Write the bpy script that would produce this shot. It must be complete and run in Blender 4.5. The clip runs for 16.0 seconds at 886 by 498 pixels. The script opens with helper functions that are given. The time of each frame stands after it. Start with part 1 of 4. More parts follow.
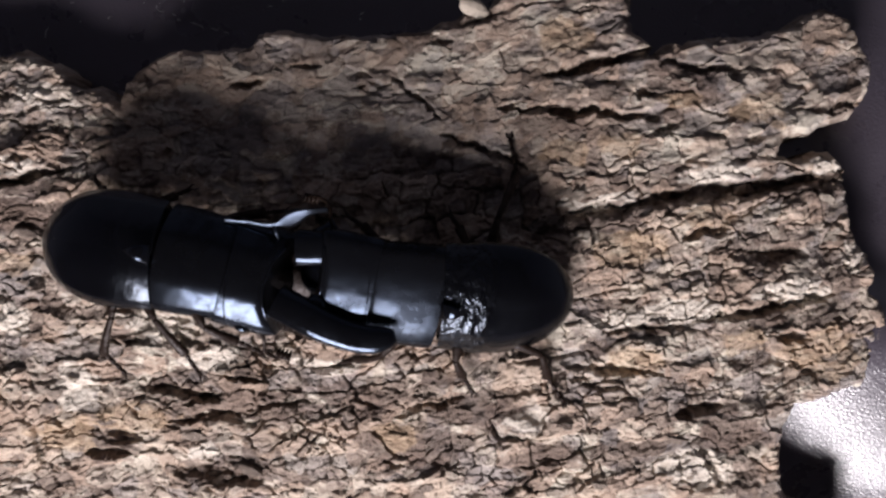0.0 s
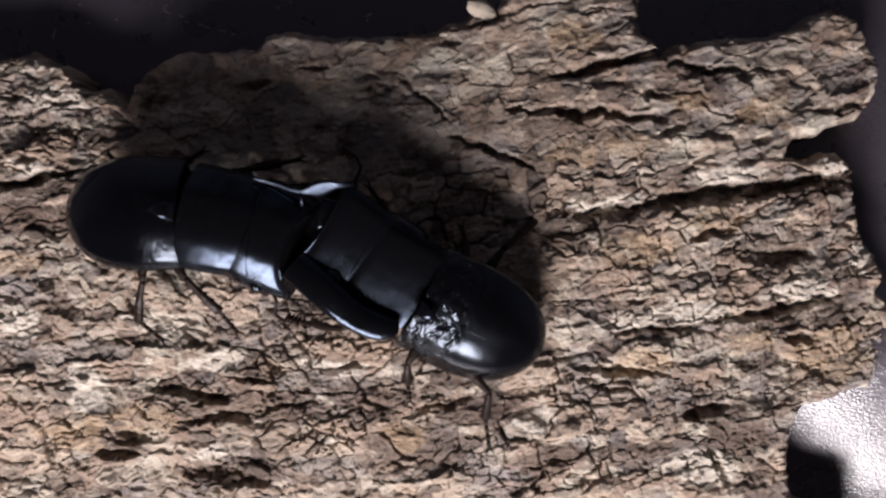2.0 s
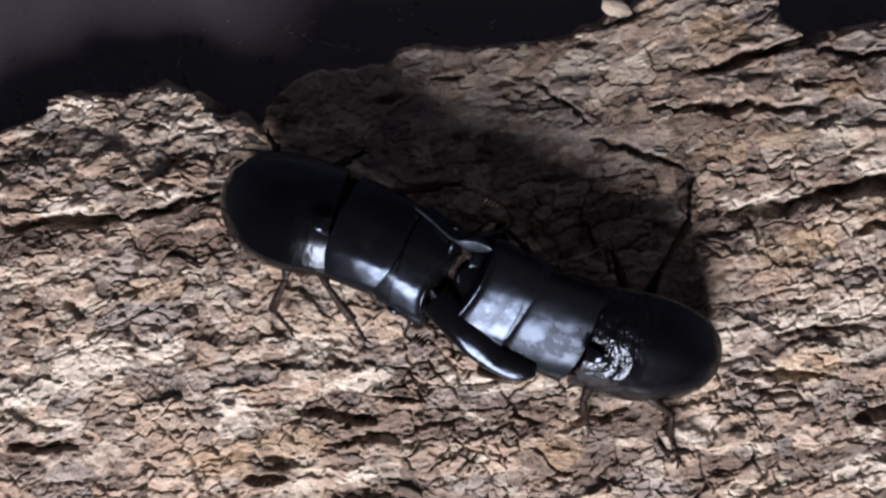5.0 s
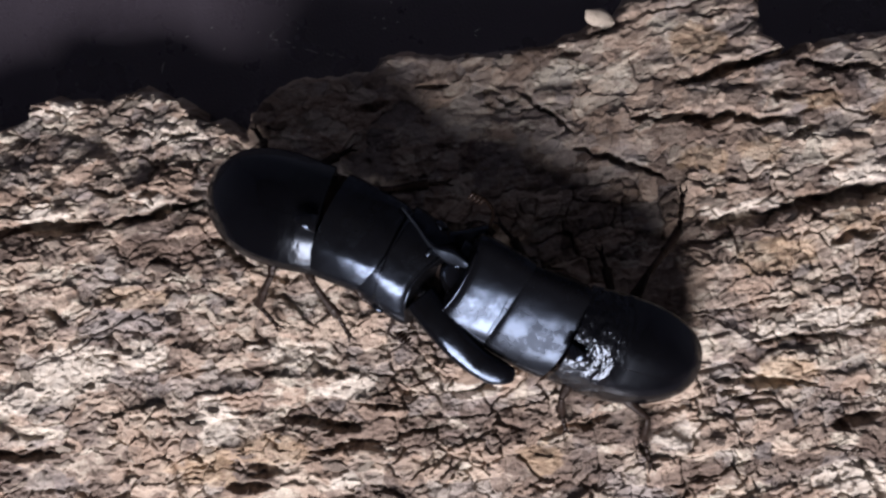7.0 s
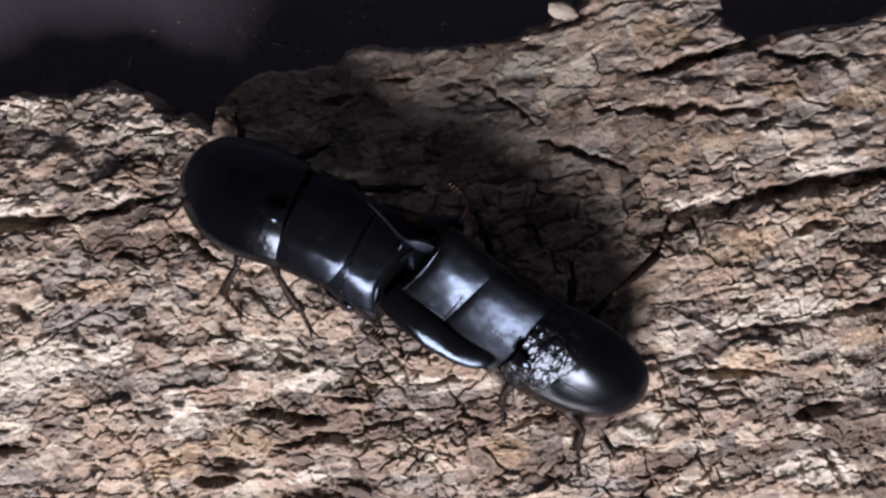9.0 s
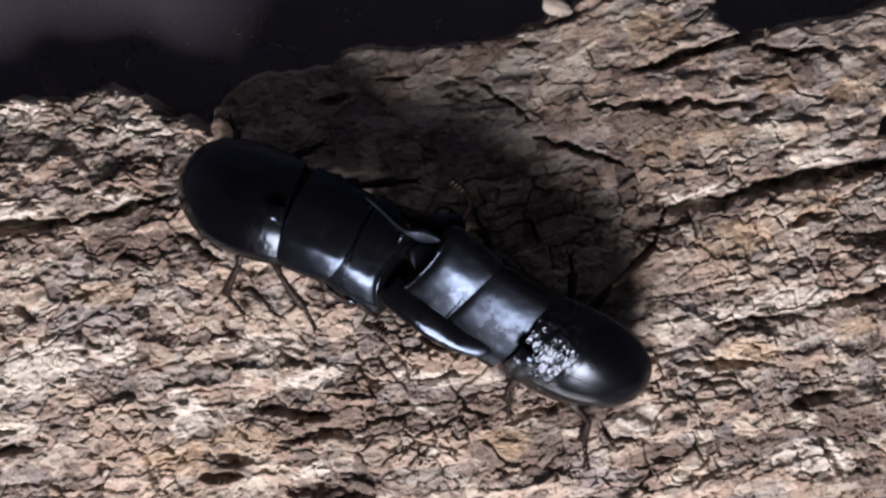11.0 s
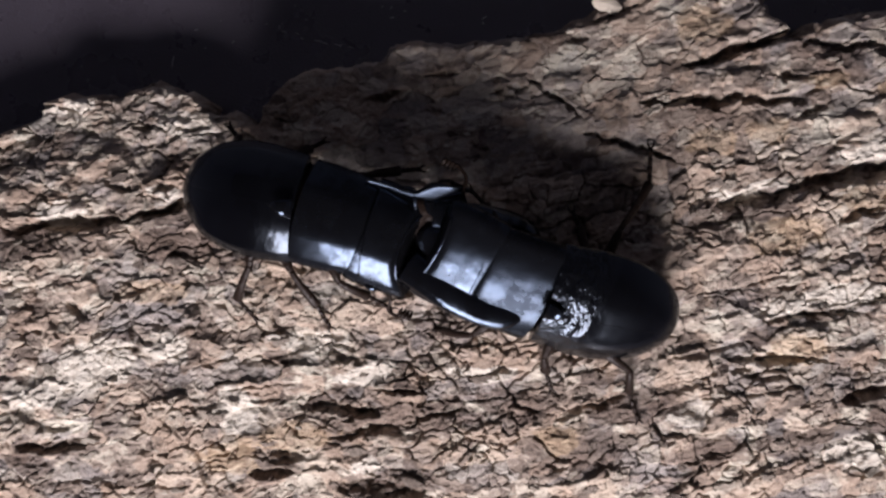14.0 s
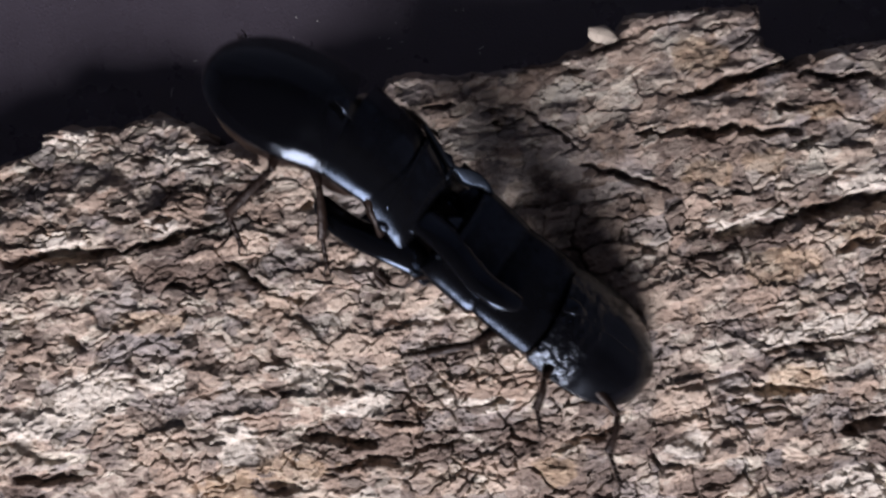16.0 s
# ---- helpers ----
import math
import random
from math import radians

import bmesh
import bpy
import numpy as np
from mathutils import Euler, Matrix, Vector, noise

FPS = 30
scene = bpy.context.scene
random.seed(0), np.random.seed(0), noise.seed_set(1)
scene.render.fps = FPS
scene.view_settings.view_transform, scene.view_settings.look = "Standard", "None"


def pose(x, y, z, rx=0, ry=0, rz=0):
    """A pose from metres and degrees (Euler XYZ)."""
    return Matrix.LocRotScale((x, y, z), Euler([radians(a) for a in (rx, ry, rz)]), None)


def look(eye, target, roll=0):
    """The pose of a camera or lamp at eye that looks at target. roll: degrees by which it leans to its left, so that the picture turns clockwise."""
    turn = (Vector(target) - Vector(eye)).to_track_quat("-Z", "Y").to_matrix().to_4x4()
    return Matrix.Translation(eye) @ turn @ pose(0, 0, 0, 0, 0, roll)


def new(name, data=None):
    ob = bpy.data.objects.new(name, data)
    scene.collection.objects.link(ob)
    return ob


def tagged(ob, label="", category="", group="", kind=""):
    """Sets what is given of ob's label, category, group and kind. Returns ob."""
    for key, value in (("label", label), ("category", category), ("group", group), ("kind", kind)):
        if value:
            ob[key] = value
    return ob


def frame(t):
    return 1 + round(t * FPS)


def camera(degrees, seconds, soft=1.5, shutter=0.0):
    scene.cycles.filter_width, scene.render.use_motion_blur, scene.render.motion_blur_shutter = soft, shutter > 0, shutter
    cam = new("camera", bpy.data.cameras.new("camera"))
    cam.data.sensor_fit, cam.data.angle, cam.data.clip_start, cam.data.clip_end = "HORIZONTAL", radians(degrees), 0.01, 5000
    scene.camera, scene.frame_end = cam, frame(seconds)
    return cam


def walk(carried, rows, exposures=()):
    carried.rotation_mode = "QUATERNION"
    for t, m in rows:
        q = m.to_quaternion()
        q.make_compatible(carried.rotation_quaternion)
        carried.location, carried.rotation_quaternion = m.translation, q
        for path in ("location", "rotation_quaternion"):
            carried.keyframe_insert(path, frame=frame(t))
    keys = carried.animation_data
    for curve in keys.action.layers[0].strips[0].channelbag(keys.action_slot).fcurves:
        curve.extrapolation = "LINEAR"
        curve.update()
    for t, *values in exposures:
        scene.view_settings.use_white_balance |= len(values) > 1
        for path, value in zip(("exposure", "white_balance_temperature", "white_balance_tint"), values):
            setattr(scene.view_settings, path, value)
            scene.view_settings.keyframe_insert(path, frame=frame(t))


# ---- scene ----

cam = camera(60.0, 16.0, soft=2.45, shutter=0.5)
EYE = 0.214
# seconds, eye x, eye y, eye z over EYE, yaw, pitch and roll about the downward look
ROWS = [
    (0.0, 0.00000, 0.00000, 0.00000, 0.000, 0.000, 0.000),
    (0.5, 0.00029, -0.00159, 0.00063, 0.136, 0.053, 0.157),
    (1.0, 0.00267, 0.00116, 0.00132, 0.009, -0.428, 0.235),
    (1.5, 0.00128, 0.00098, 0.00017, -0.322, -0.311, 0.319),
    (2.0, -0.00150, 0.00122, 0.00039, 0.136, -0.257, -0.059),
    (2.5, -0.00598, -0.00023, -0.00089, 1.703, 0.315, -0.869),
    (3.0, -0.01569, 0.00107, -0.00389, 3.147, 1.051, -1.251),
    (3.5, -0.01627, -0.00132, -0.00487, 3.275, 0.996, -1.807),
    (4.0, -0.02164, -0.00168, -0.00549, 3.546, 1.369, -2.490),
    (6.3, -0.02879, 0.00350, -0.00167, 2.246, 0.473, -2.944),
    (6.5, -0.02807, 0.00163, -0.00186, 2.221, 0.641, -2.958),
    (7.0, -0.02697, 0.00233, -0.00312, 1.959, 0.956, -2.740),
    (7.5, -0.02609, 0.00140, -0.00360, 1.927, 1.043, -2.881),
    (8.0, -0.02329, 0.00028, -0.00381, 2.004, 1.121, -2.957),
    (8.5, -0.01966, -0.00356, -0.00230, 1.781, 1.101, -2.850),
    (9.0, -0.01932, 0.00023, -0.00301, 1.667, 0.918, -2.980),
    (9.2, -0.02087, 0.00039, -0.00240, 1.556, 0.619, -3.199),
    (11.3, -0.01884, 0.00241, -0.00039, 1.751, -0.211, -3.942),
    (11.5, -0.01977, 0.00165, 0.00001, 1.988, -0.368, -4.074),
    (12.0, -0.02313, 0.00157, -0.00080, 2.118, -0.242, -4.355),
    (12.5, -0.02235, 0.00232, -0.00184, 2.195, 0.035, -4.280),
    (13.0, -0.02508, 0.00172, -0.00054, 2.318, -0.248, -4.293),
    (13.5, -0.02528, 0.00338, -0.00049, 2.228, -0.450, -4.113),
    (14.0, -0.03014, 0.00364, -0.00043, 2.046, -0.341, -4.012),
    (14.5, -0.02938, 0.00140, 0.00057, 2.079, -0.437, -4.033),
    (15.0, -0.03116, 0.00359, 0.00065, 2.139, -0.161, -4.294),
    (15.5, -0.03136, 0.00680, -0.00049, 2.068, 0.670, -4.378),
    (16.0, -0.02878, 0.00804, -0.00011, 2.093, 0.609, -4.186),
]


# seconds, stops, kelvin and tint of the film camera's own correction
EXPOSURES = [(0, 0.0, 6600, 10), (1, -0.07, 6700, 10), (2.5, -0.12, 6750, 10), (3.5, 0.0, 6650, 10), (6.5, 0.03, 6500, 10), (12.5, 0.03, 6470, 10), (15, 0.0, 6400, 10), (16, -0.05, 6300, 10)]


def held(x, y, z, yaw, pitch, roll):
    """The pose of a camera that looks down, the picture's top towards +y."""
    a, b = radians(yaw), radians(pitch)
    ahead = Vector((-math.sin(a) * math.cos(b), math.cos(a) * math.cos(b), math.sin(b)))
    eye = Vector((x, -z, y))
    return pose(0, 0, EYE, -90) @ look(eye, eye + ahead, roll)


walk(cam, [(t, held(x, y, z, yaw, pitch, roll)) for t, x, y, z, yaw, pitch, roll in ROWS], EXPOSURES)

# ---- light: one lamp beside the table, a dim room ----
LAMP_POWER, LAMP_WIDTH, LAMP_HEIGHT = 11.3, 0.34, 0.28
lamp = new("desk_lamp_light", bpy.data.lights.new("desk_lamp_light", "AREA"))
lamp.data.shape, lamp.data.size, lamp.data.size_y, lamp.data.energy = "RECTANGLE", LAMP_WIDTH, LAMP_HEIGHT, LAMP_POWER
lamp.data.color = (1.0, 0.945, 1.0)
lamp.matrix_world = look((-0.12, -0.585, 0.345), (-0.01, 0.0, 0.02))
world = bpy.data.worlds.new("room_air")
world.use_nodes = True
scene.world = world
world.node_tree.nodes["Background"].inputs[0].default_value = (0.75, 0.85, 1.0, 1)
world.node_tree.nodes["Background"].inputs[1].default_value = 0.012


# ---- materials ----
class Mat:
    """A node material with short ways to wire it."""

    def __init__(self, name, **sockets):
        self.m = bpy.data.materials.new(name)
        self.m.use_nodes = True
        self.t = self.m.node_tree
        self.b = self.t.nodes["Principled BSDF"]
        for key, value in sockets.items():
            self.b.inputs[key.replace("_", " ")].default_value = value

    def node(self, kind):
        return self.t.nodes.new(kind)

    def link(self, a, b):
        self.t.links.new(a, b)

    def coords(self, stretch=(1, 1, 1), turn=0.0):
        c, m = self.node("ShaderNodeTexCoord"), self.node("ShaderNodeMapping")
        m.inputs["Scale"].default_value = stretch
        m.inputs["Rotation"].default_value = (0, 0, turn)
        self.link(c.outputs["Object"], m.inputs["Vector"])
        return m.outputs[0]

    def noise(self, scale, detail=4, rough=0.55, where=None):
        n = self.node("ShaderNodeTexNoise")
        n.inputs["Scale"].default_value, n.inputs["Detail"].default_value, n.inputs["Roughness"].default_value = scale, detail, rough
        self.link(where or self.coords(), n.inputs["Vector"])
        return n.outputs["Fac"]

    def cells(self, scale, where=None, feature="F1"):
        n = self.node("ShaderNodeTexVoronoi")
        n.feature = feature
        n.inputs["Scale"].default_value = scale
        self.link(where or self.coords(), n.inputs["Vector"])
        return n.outputs["Distance"]

    def ramp(self, fac, stops):
        n = self.node("ShaderNodeValToRGB")
        e = n.color_ramp.elements
        while len(e) < len(stops):
            e.new(0.5)
        for one, (at, colour) in zip(e, stops):
            one.position, one.color = at, (*colour, 1) if len(colour) == 3 else colour
        self.link(fac, n.inputs[0])
        return n.outputs[0]

    def level(self, fac, lo, hi, a=0.0, b=1.0):
        n = self.node("ShaderNodeMapRange")
        n.interpolation_type = "SMOOTHSTEP"
        for k, v in zip(("From Min", "From Max", "To Min", "To Max"), (lo, hi, a, b)):
            n.inputs[k].default_value = v
        self.link(fac, n.inputs["Value"])
        return n.outputs[0]

    def mix(self, fac, a, b, how="MIX"):
        n = self.node("ShaderNodeMix")
        n.data_type, n.blend_type = "RGBA", how
        for socket, value in ((n.inputs[0], fac), (n.inputs[6], a), (n.inputs[7], b)):
            if isinstance(value, (int, float)):
                socket.default_value = value
            elif isinstance(value, tuple):
                socket.default_value = (*value, 1)
            else:
                self.link(value, socket)
        return n.outputs[2]

    def sums(self, a, b, ka=1.0, kb=1.0):
        n = self.node("ShaderNodeMath")
        n.operation = "MULTIPLY"
        self.link(a, n.inputs[0])
        n.inputs[1].default_value = ka
        m = self.node("ShaderNodeMath")
        m.operation = "MULTIPLY_ADD"
        self.link(b, m.inputs[0])
        m.inputs[1].default_value = kb
        self.link(n.outputs[0], m.inputs[2])
        return m.outputs[0]

    def bump(self, height, distance, strength=1.0):
        n = self.node("ShaderNodeBump")
        n.inputs["Distance"].default_value, n.inputs["Strength"].default_value = distance, strength
        self.link(height, n.inputs["Height"])
        self.link(n.outputs[0], self.b.inputs["Normal"])

    def to(self, key, out):
        self.link(out, self.b.inputs[key])


def bark_material(name, loose=False):
    k = Mat(name, Roughness=0.85)
    k.b.inputs["Specular IOR Level"].default_value = 0.25
    along = k.coords((0.6, 1, 1), -0.1)
    if loose:
        tone = k.level(k.node("ShaderNodeObjectInfo").outputs["Random"], 0, 1, 0.3, 0.8)
    else:
        a = k.node("ShaderNodeAttribute")
        a.attribute_name = "tone"
        tone = a.outputs["Fac"]
    grain = k.noise(900, 6, 0.65, along)
    blot = k.noise(115, 6, 0.68, along)
    mixed = k.sums(k.sums(tone, grain, 0.62, 0.26), blot, 1.0, 0.42)
    base = k.ramp(mixed, [(0.42, (0.085, 0.062, 0.051)), (0.54, (0.19, 0.146, 0.118)), (0.66, (0.31, 0.25, 0.205)), (0.80, (0.475, 0.41, 0.335))])
    base = k.mix(k.level(k.noise(70, 5, 0.65), 0.55, 0.66, 0, 0.38), base, k.mix(grain, (0.25, 0.16, 0.11), (0.50, 0.37, 0.26)))
    base = k.mix(k.level(k.noise(48, 5, 0.65), 0.52, 0.66, 0, 0.65), base, k.mix(grain, (0.17, 0.145, 0.14), (0.37, 0.33, 0.32)))
    base = k.mix(k.level(k.noise(60, 6, 0.72, along), 0.54, 0.64, 0, 0.75), base, k.mix(grain, (0.045, 0.030, 0.025), (0.16, 0.115, 0.09)))
    pale = k.sums(k.noise(95, 6, 0.66, along), grain, 0.85, 0.15)
    base = k.mix(k.level(pale, 0.56, 0.62, 0, 0.9), base, k.mix(grain, (0.47, 0.415, 0.33), (0.66, 0.61, 0.515)))
    if not loose:
        # whole plates that are tan, and others that are grey
        hue = k.node("ShaderNodeAttribute")
        hue.attribute_name = "hue"
        hue = k.sums(hue.outputs["Fac"], k.noise(300, 5, 0.7, along), 1.0, 0.25)
        base = k.mix(k.level(hue, 0.68, 0.80, 0, 0.5), base, k.mix(grain, (0.30, 0.205, 0.15), (0.57, 0.44, 0.34)))
        base = k.mix(k.level(hue, 0.55, 0.42, 0, 0.5), base, k.mix(grain, (0.14, 0.125, 0.12), (0.40, 0.37, 0.355)))
        for name, share, a, b in (
            ("umber", 0.75, (0.05, 0.034, 0.028), (0.18, 0.13, 0.105)),
            ("rust", 0.45, (0.25, 0.155, 0.085), (0.52, 0.385, 0.24)),
            ("pale", 0.92, (0.48, 0.415, 0.345), (0.68, 0.625, 0.545)),
        ):
            spot = k.node("ShaderNodeAttribute")
            spot.attribute_name = name
            base = k.mix(k.level(spot.outputs["Fac"], 0, 1, 0, share), base, k.mix(k.level(grain, 0.3, 0.7), a, b))
    base = k.mix(k.level(k.noise(2600, 3, 0.6), 0.60, 0.72, 0, 0.7), base, (0.07, 0.048, 0.036))
    k.to("Base Color", base)
    k.bump(k.sums(grain, k.noise(2600, 4, 0.7, along), 1.0, 0.5), 0.0007, 0.7)
    return k.m


def chitin_material(name, rough, bump_scale, bump_height, blotch=0.1, film=(0.5, 0.5)):
    """Black horn, polished in places and dulled by a thin waxy film in others. film: the gloss where dull and where clean."""
    k = Mat(name, Base_Color=(0.0030, 0.0030, 0.0036, 1), Roughness=rough)
    k.b.inputs["IOR"].default_value = 1.46
    k.b.inputs["Specular Tint"].default_value = (0.56, 0.72, 1, 1)
    worn = k.sums(k.noise(150, 5, 0.62), k.noise(1500, 2, 0.6), 0.85, 0.15)
    k.to("Specular IOR Level", k.level(worn, 0.44, 0.63, *film))
    k.to("Roughness", k.level(worn, 0.38, 0.58, rough + blotch, max(0.03, rough - blotch)))
    k.bump(k.sums(k.noise(bump_scale, 2, 0.45), k.noise(bump_scale * 7, 2, 0.6), 1.0, 0.012), bump_height, 1.0)
    return k.m


def wing_case_material(name, reach, pitch, depth, satin, polish=0.06):
    """Polished behind, wrinkled and pitted towards the shield."""
    k = Mat(name, Base_Color=(0.0020, 0.0020, 0.0026, 1), Roughness=0.16)
    k.b.inputs["IOR"].default_value = 1.46
    k.b.inputs["Specular Tint"].default_value = (0.7, 0.82, 1, 1)
    axis = k.node("ShaderNodeSeparateXYZ")
    k.link(k.coords(), axis.inputs[0])
    front = k.level(axis.outputs[0], -reach, -0.5 * reach)
    pits = k.node("ShaderNodeMath")
    pits.operation = "MULTIPLY"
    k.link(k.noise(pitch, 2, 0.5, k.coords((1, 0.55, 1), 0.5)), pits.inputs[0])
    k.link(front, pits.inputs[1])
    k.to("Roughness", k.sums(k.level(k.noise(140, 4, 0.6), 0.35, 0.65, polish, polish + 0.06), front, 1.0, satin))
    k.bump(k.sums(pits.outputs[0], k.noise(260, 3, 0.55), 1.0, 0.02 / depth), 0.001 * depth, 1.0)
    return k.m


def leather_material():
    k = Mat("black_grained_leather", Roughness=0.38)
    k.b.inputs["Specular IOR Level"].default_value = 1.0
    k.to("Base Color", k.mix(k.noise(60, 4), (0.052, 0.044, 0.056), (0.075, 0.064, 0.080)))
    grain = k.sums(k.cells(900, k.coords(), "DISTANCE_TO_EDGE"), k.noise(400, 3), 1.0, 0.5)
    k.b.inputs["Coat Weight"].default_value = 0.6
    k.b.inputs["Coat Roughness"].default_value = 0.22
    k.bump(grain, 0.00032, 0.42)
    k.to("Roughness", k.level(k.noise(90, 5), 0.3, 0.7, 0.25, 0.36))
    return k.m


BARK = bark_material("bark")
FLAKE = bark_material("bark_flake", True)
LEATHER = leather_material()
SMOOTH_CASE = wing_case_material("polished_black_wing_case", 0.012, 300, 0.35, 0.15)
PITTED_CASE = wing_case_material("wrinkled_black_wing_case", 0.0135, 480, 1.25, 0.05, 0.16)
PRONOTUM = chitin_material("satin_black_shield", 0.24, 110, 0.00035, 0.06, (0.28, 0.56))
DULL_SHIELD = chitin_material("dulled_black_shield", 0.29, 110, 0.00035, 0.06, (0.14, 0.36))
HEAD = chitin_material("satin_black_head", 0.24, 110, 0.00035, 0.06, (0.28, 0.56))
JAW = chitin_material("glossy_black_jaw", 0.17, 400, 0.00012, 0.06)
RIDGE = chitin_material("satin_black_ridge", 0.36, 400, 0.00012, 0.04, (0.6, 0.9))
LEG = chitin_material("dark_brown_black_leg", 0.5, 900, 0.0003, 0.1, (0.12, 0.3))
LEG.node_tree.nodes["Principled BSDF"].inputs["Specular Tint"].default_value = (0.9, 0.85, 0.85, 1)
LEG.node_tree.nodes["Principled BSDF"].inputs["Base Color"].default_value = (0.012, 0.007, 0.005, 1)
# paints of the added room, set pale enough to bounce lamp light into shadows
WALL = Mat("grey_bounce_wall", Base_Color=(0.17, 0.17, 0.175, 1), Roughness=0.9)
WALL.to("Base Color", WALL.mix(WALL.noise(3), (0.55, 0.56, 0.66), (0.62, 0.63, 0.73)))
WALL = WALL.m
DARK_WALL = Mat("grey_bounce_ceiling", Roughness=0.8)
DARK_WALL.to("Base Color", DARK_WALL.mix(DARK_WALL.noise(4), (0.26, 0.26, 0.29), (0.31, 0.31, 0.345)))
DARK_WALL = DARK_WALL.m


# ---- mesh helpers ----
MM = 0.001


def part(name, mesh, material, parent=None, label=""):
    """One mesh object, from a bmesh or a mesh, under a thing or a part."""
    if isinstance(mesh, bmesh.types.BMesh):
        bm, mesh = mesh, bpy.data.meshes.new(name)
        bmesh.ops.recalc_face_normals(bm, faces=bm.faces)
        if max(bm.faces, key=lambda f: f.calc_center_median().z).normal.z < -0.3:
            bmesh.ops.reverse_faces(bm, faces=bm.faces)
        bm.to_mesh(mesh)
        bm.free()
        mesh.shade_smooth()
    if not mesh.materials:
        mesh.materials.append(material)
    ob = new(name, mesh)
    ob.parent = parent
    return tagged(ob, label)


def loft(rings, closed=True, caps=True, bm=None):
    """A skin over rings of points."""
    bm = bm or bmesh.new()
    rows = [[bm.verts.new(p) for p in ring] for ring in rings]
    for a, b in zip(rows, rows[1:]):
        n = len(a)
        for i in range(n if closed else n - 1):
            j = (i + 1) % n
            bm.faces.new((a[i], a[j], b[j], b[i]))
    if caps and closed:
        bm.faces.new(rows[0][::-1])
        bm.faces.new(rows[-1])
    return bm


def tube(points, radii, flat=1.0, sides=12, bm=None):
    """A tapered limb through points; flat: its height over its width."""
    pts = [Vector(p) for p in points]
    rings = []
    for i, p in enumerate(pts):
        way = (pts[min(i + 1, len(pts) - 1)] - pts[max(i - 1, 0)]).normalized()
        side = way.cross(Vector((0, 0, 1)))
        side = side.normalized() if side.length > 1e-4 else Vector((0, 1, 0))
        up = side.cross(way).normalized()
        rings.append([p + radii[i] * (math.cos(a) * side + flat * math.sin(a) * up) for a in (2 * math.pi * k / sides for k in range(sides))])
    return loft(rings, bm=bm)


def spline(points, steps):
    """Points of a smooth curve through the points."""
    p = [Vector(points[0]), *map(Vector, points), Vector(points[-1])]
    out = []
    for i in range(1, len(p) - 2):
        for s in range(steps):
            u = s / steps
            a, b, c, d = p[i - 1 : i + 3]
            out.append(0.5 * (2 * b + (c - a) * u + (2 * a - 5 * b + 4 * c - d) * u * u + (3 * b - a - 3 * c + d) * u**3))
    return out + [p[-2]]


# ---- the unseen room, added for bounce light, and the table cover ----
def room():
    x0, x1, y0, y1, z0, z1, d = -1.6, 1.6, -1.8, 1.6, -0.75, 1.75, 0.1

    def slab(name, a, b, paint=WALL):
        bm = bmesh.new()
        bmesh.ops.create_cube(bm, size=1)
        for v in bm.verts:
            v.co = [(p + q) / 2 + c * (q - p) for p, q, c in zip(a, b, v.co)]
        ob = part(name, bm, paint)
        ob.data.shade_flat()
        return tagged(ob, "plain grey surface of an unseen room, added for bounce light", "wall", kind="structure")

    slab("floor", (x0, y0, z0 - d), (x1, y1, z0))
    slab("ceiling", (x0, y0, z1), (x1, y1, z1 + d), DARK_WALL)
    slab("wall_north", (x0, y1, z0), (x1, y1 + d, z1))
    slab("wall_south", (x0, y0 - d, z0), (x1, y0, z1))
    slab("wall_east", (x1, y0, z0), (x1 + d, y1, z1))
    slab("wall_west", (x0 - d, y0, z0), (x0, y1, z1))


def leather_height(x, y):
    """The cover lies flat under the bark and rises into a cushion beside it."""
    d = 0.80 * (x - 0.089) + 0.60 * (y + 0.047)
    d = 0.5 * (d + math.sqrt(d * d + 0.004**2))
    low = min(1.0, max(0.0, (0.005 - y) / 0.03))
    rise = 0.60 * 0.045 * math.tanh(d / 0.045) * low * low * (3 - 2 * low)
    beside = max(0.0, x - 0.103)
    high = min(1.0, max(0.0, (0.075 - y) / 0.05))
    rise = max(rise, 0.011 * math.tanh(beside / 0.02) * high * high * (3 - 2 * high))
    return 0.005 + rise + 0.0006 * math.sin(31 * x + 2) * math.sin(27 * y + 1)


def leather():
    n, w = 240, 0.62
    bm = bmesh.new()
    grid = []
    for j in range(n + 1):
        row = []
        for i in range(n + 1):
            x, y = w * (2 * i / n - 1), w * (2 * j / n - 1)
            row.append(bm.verts.new((x, y, leather_height(x, y))))
        grid.append(row)
    for j in range(n):
        for i in range(n):
            bm.faces.new((grid[j][i], grid[j][i + 1], grid[j + 1][i + 1], grid[j + 1][i]))
    rim = [e for e in bm.edges if e.is_boundary]
    made = bmesh.ops.extrude_edge_only(bm, edges=rim)["geom"]
    for v in made:
        if isinstance(v, bmesh.types.BMVert):
            v.co.z = -0.05
    ob = part("leather_cover", bm, LEATHER)
    tagged(ob, "black grained leather cover under the bark", "leather", kind="structure")


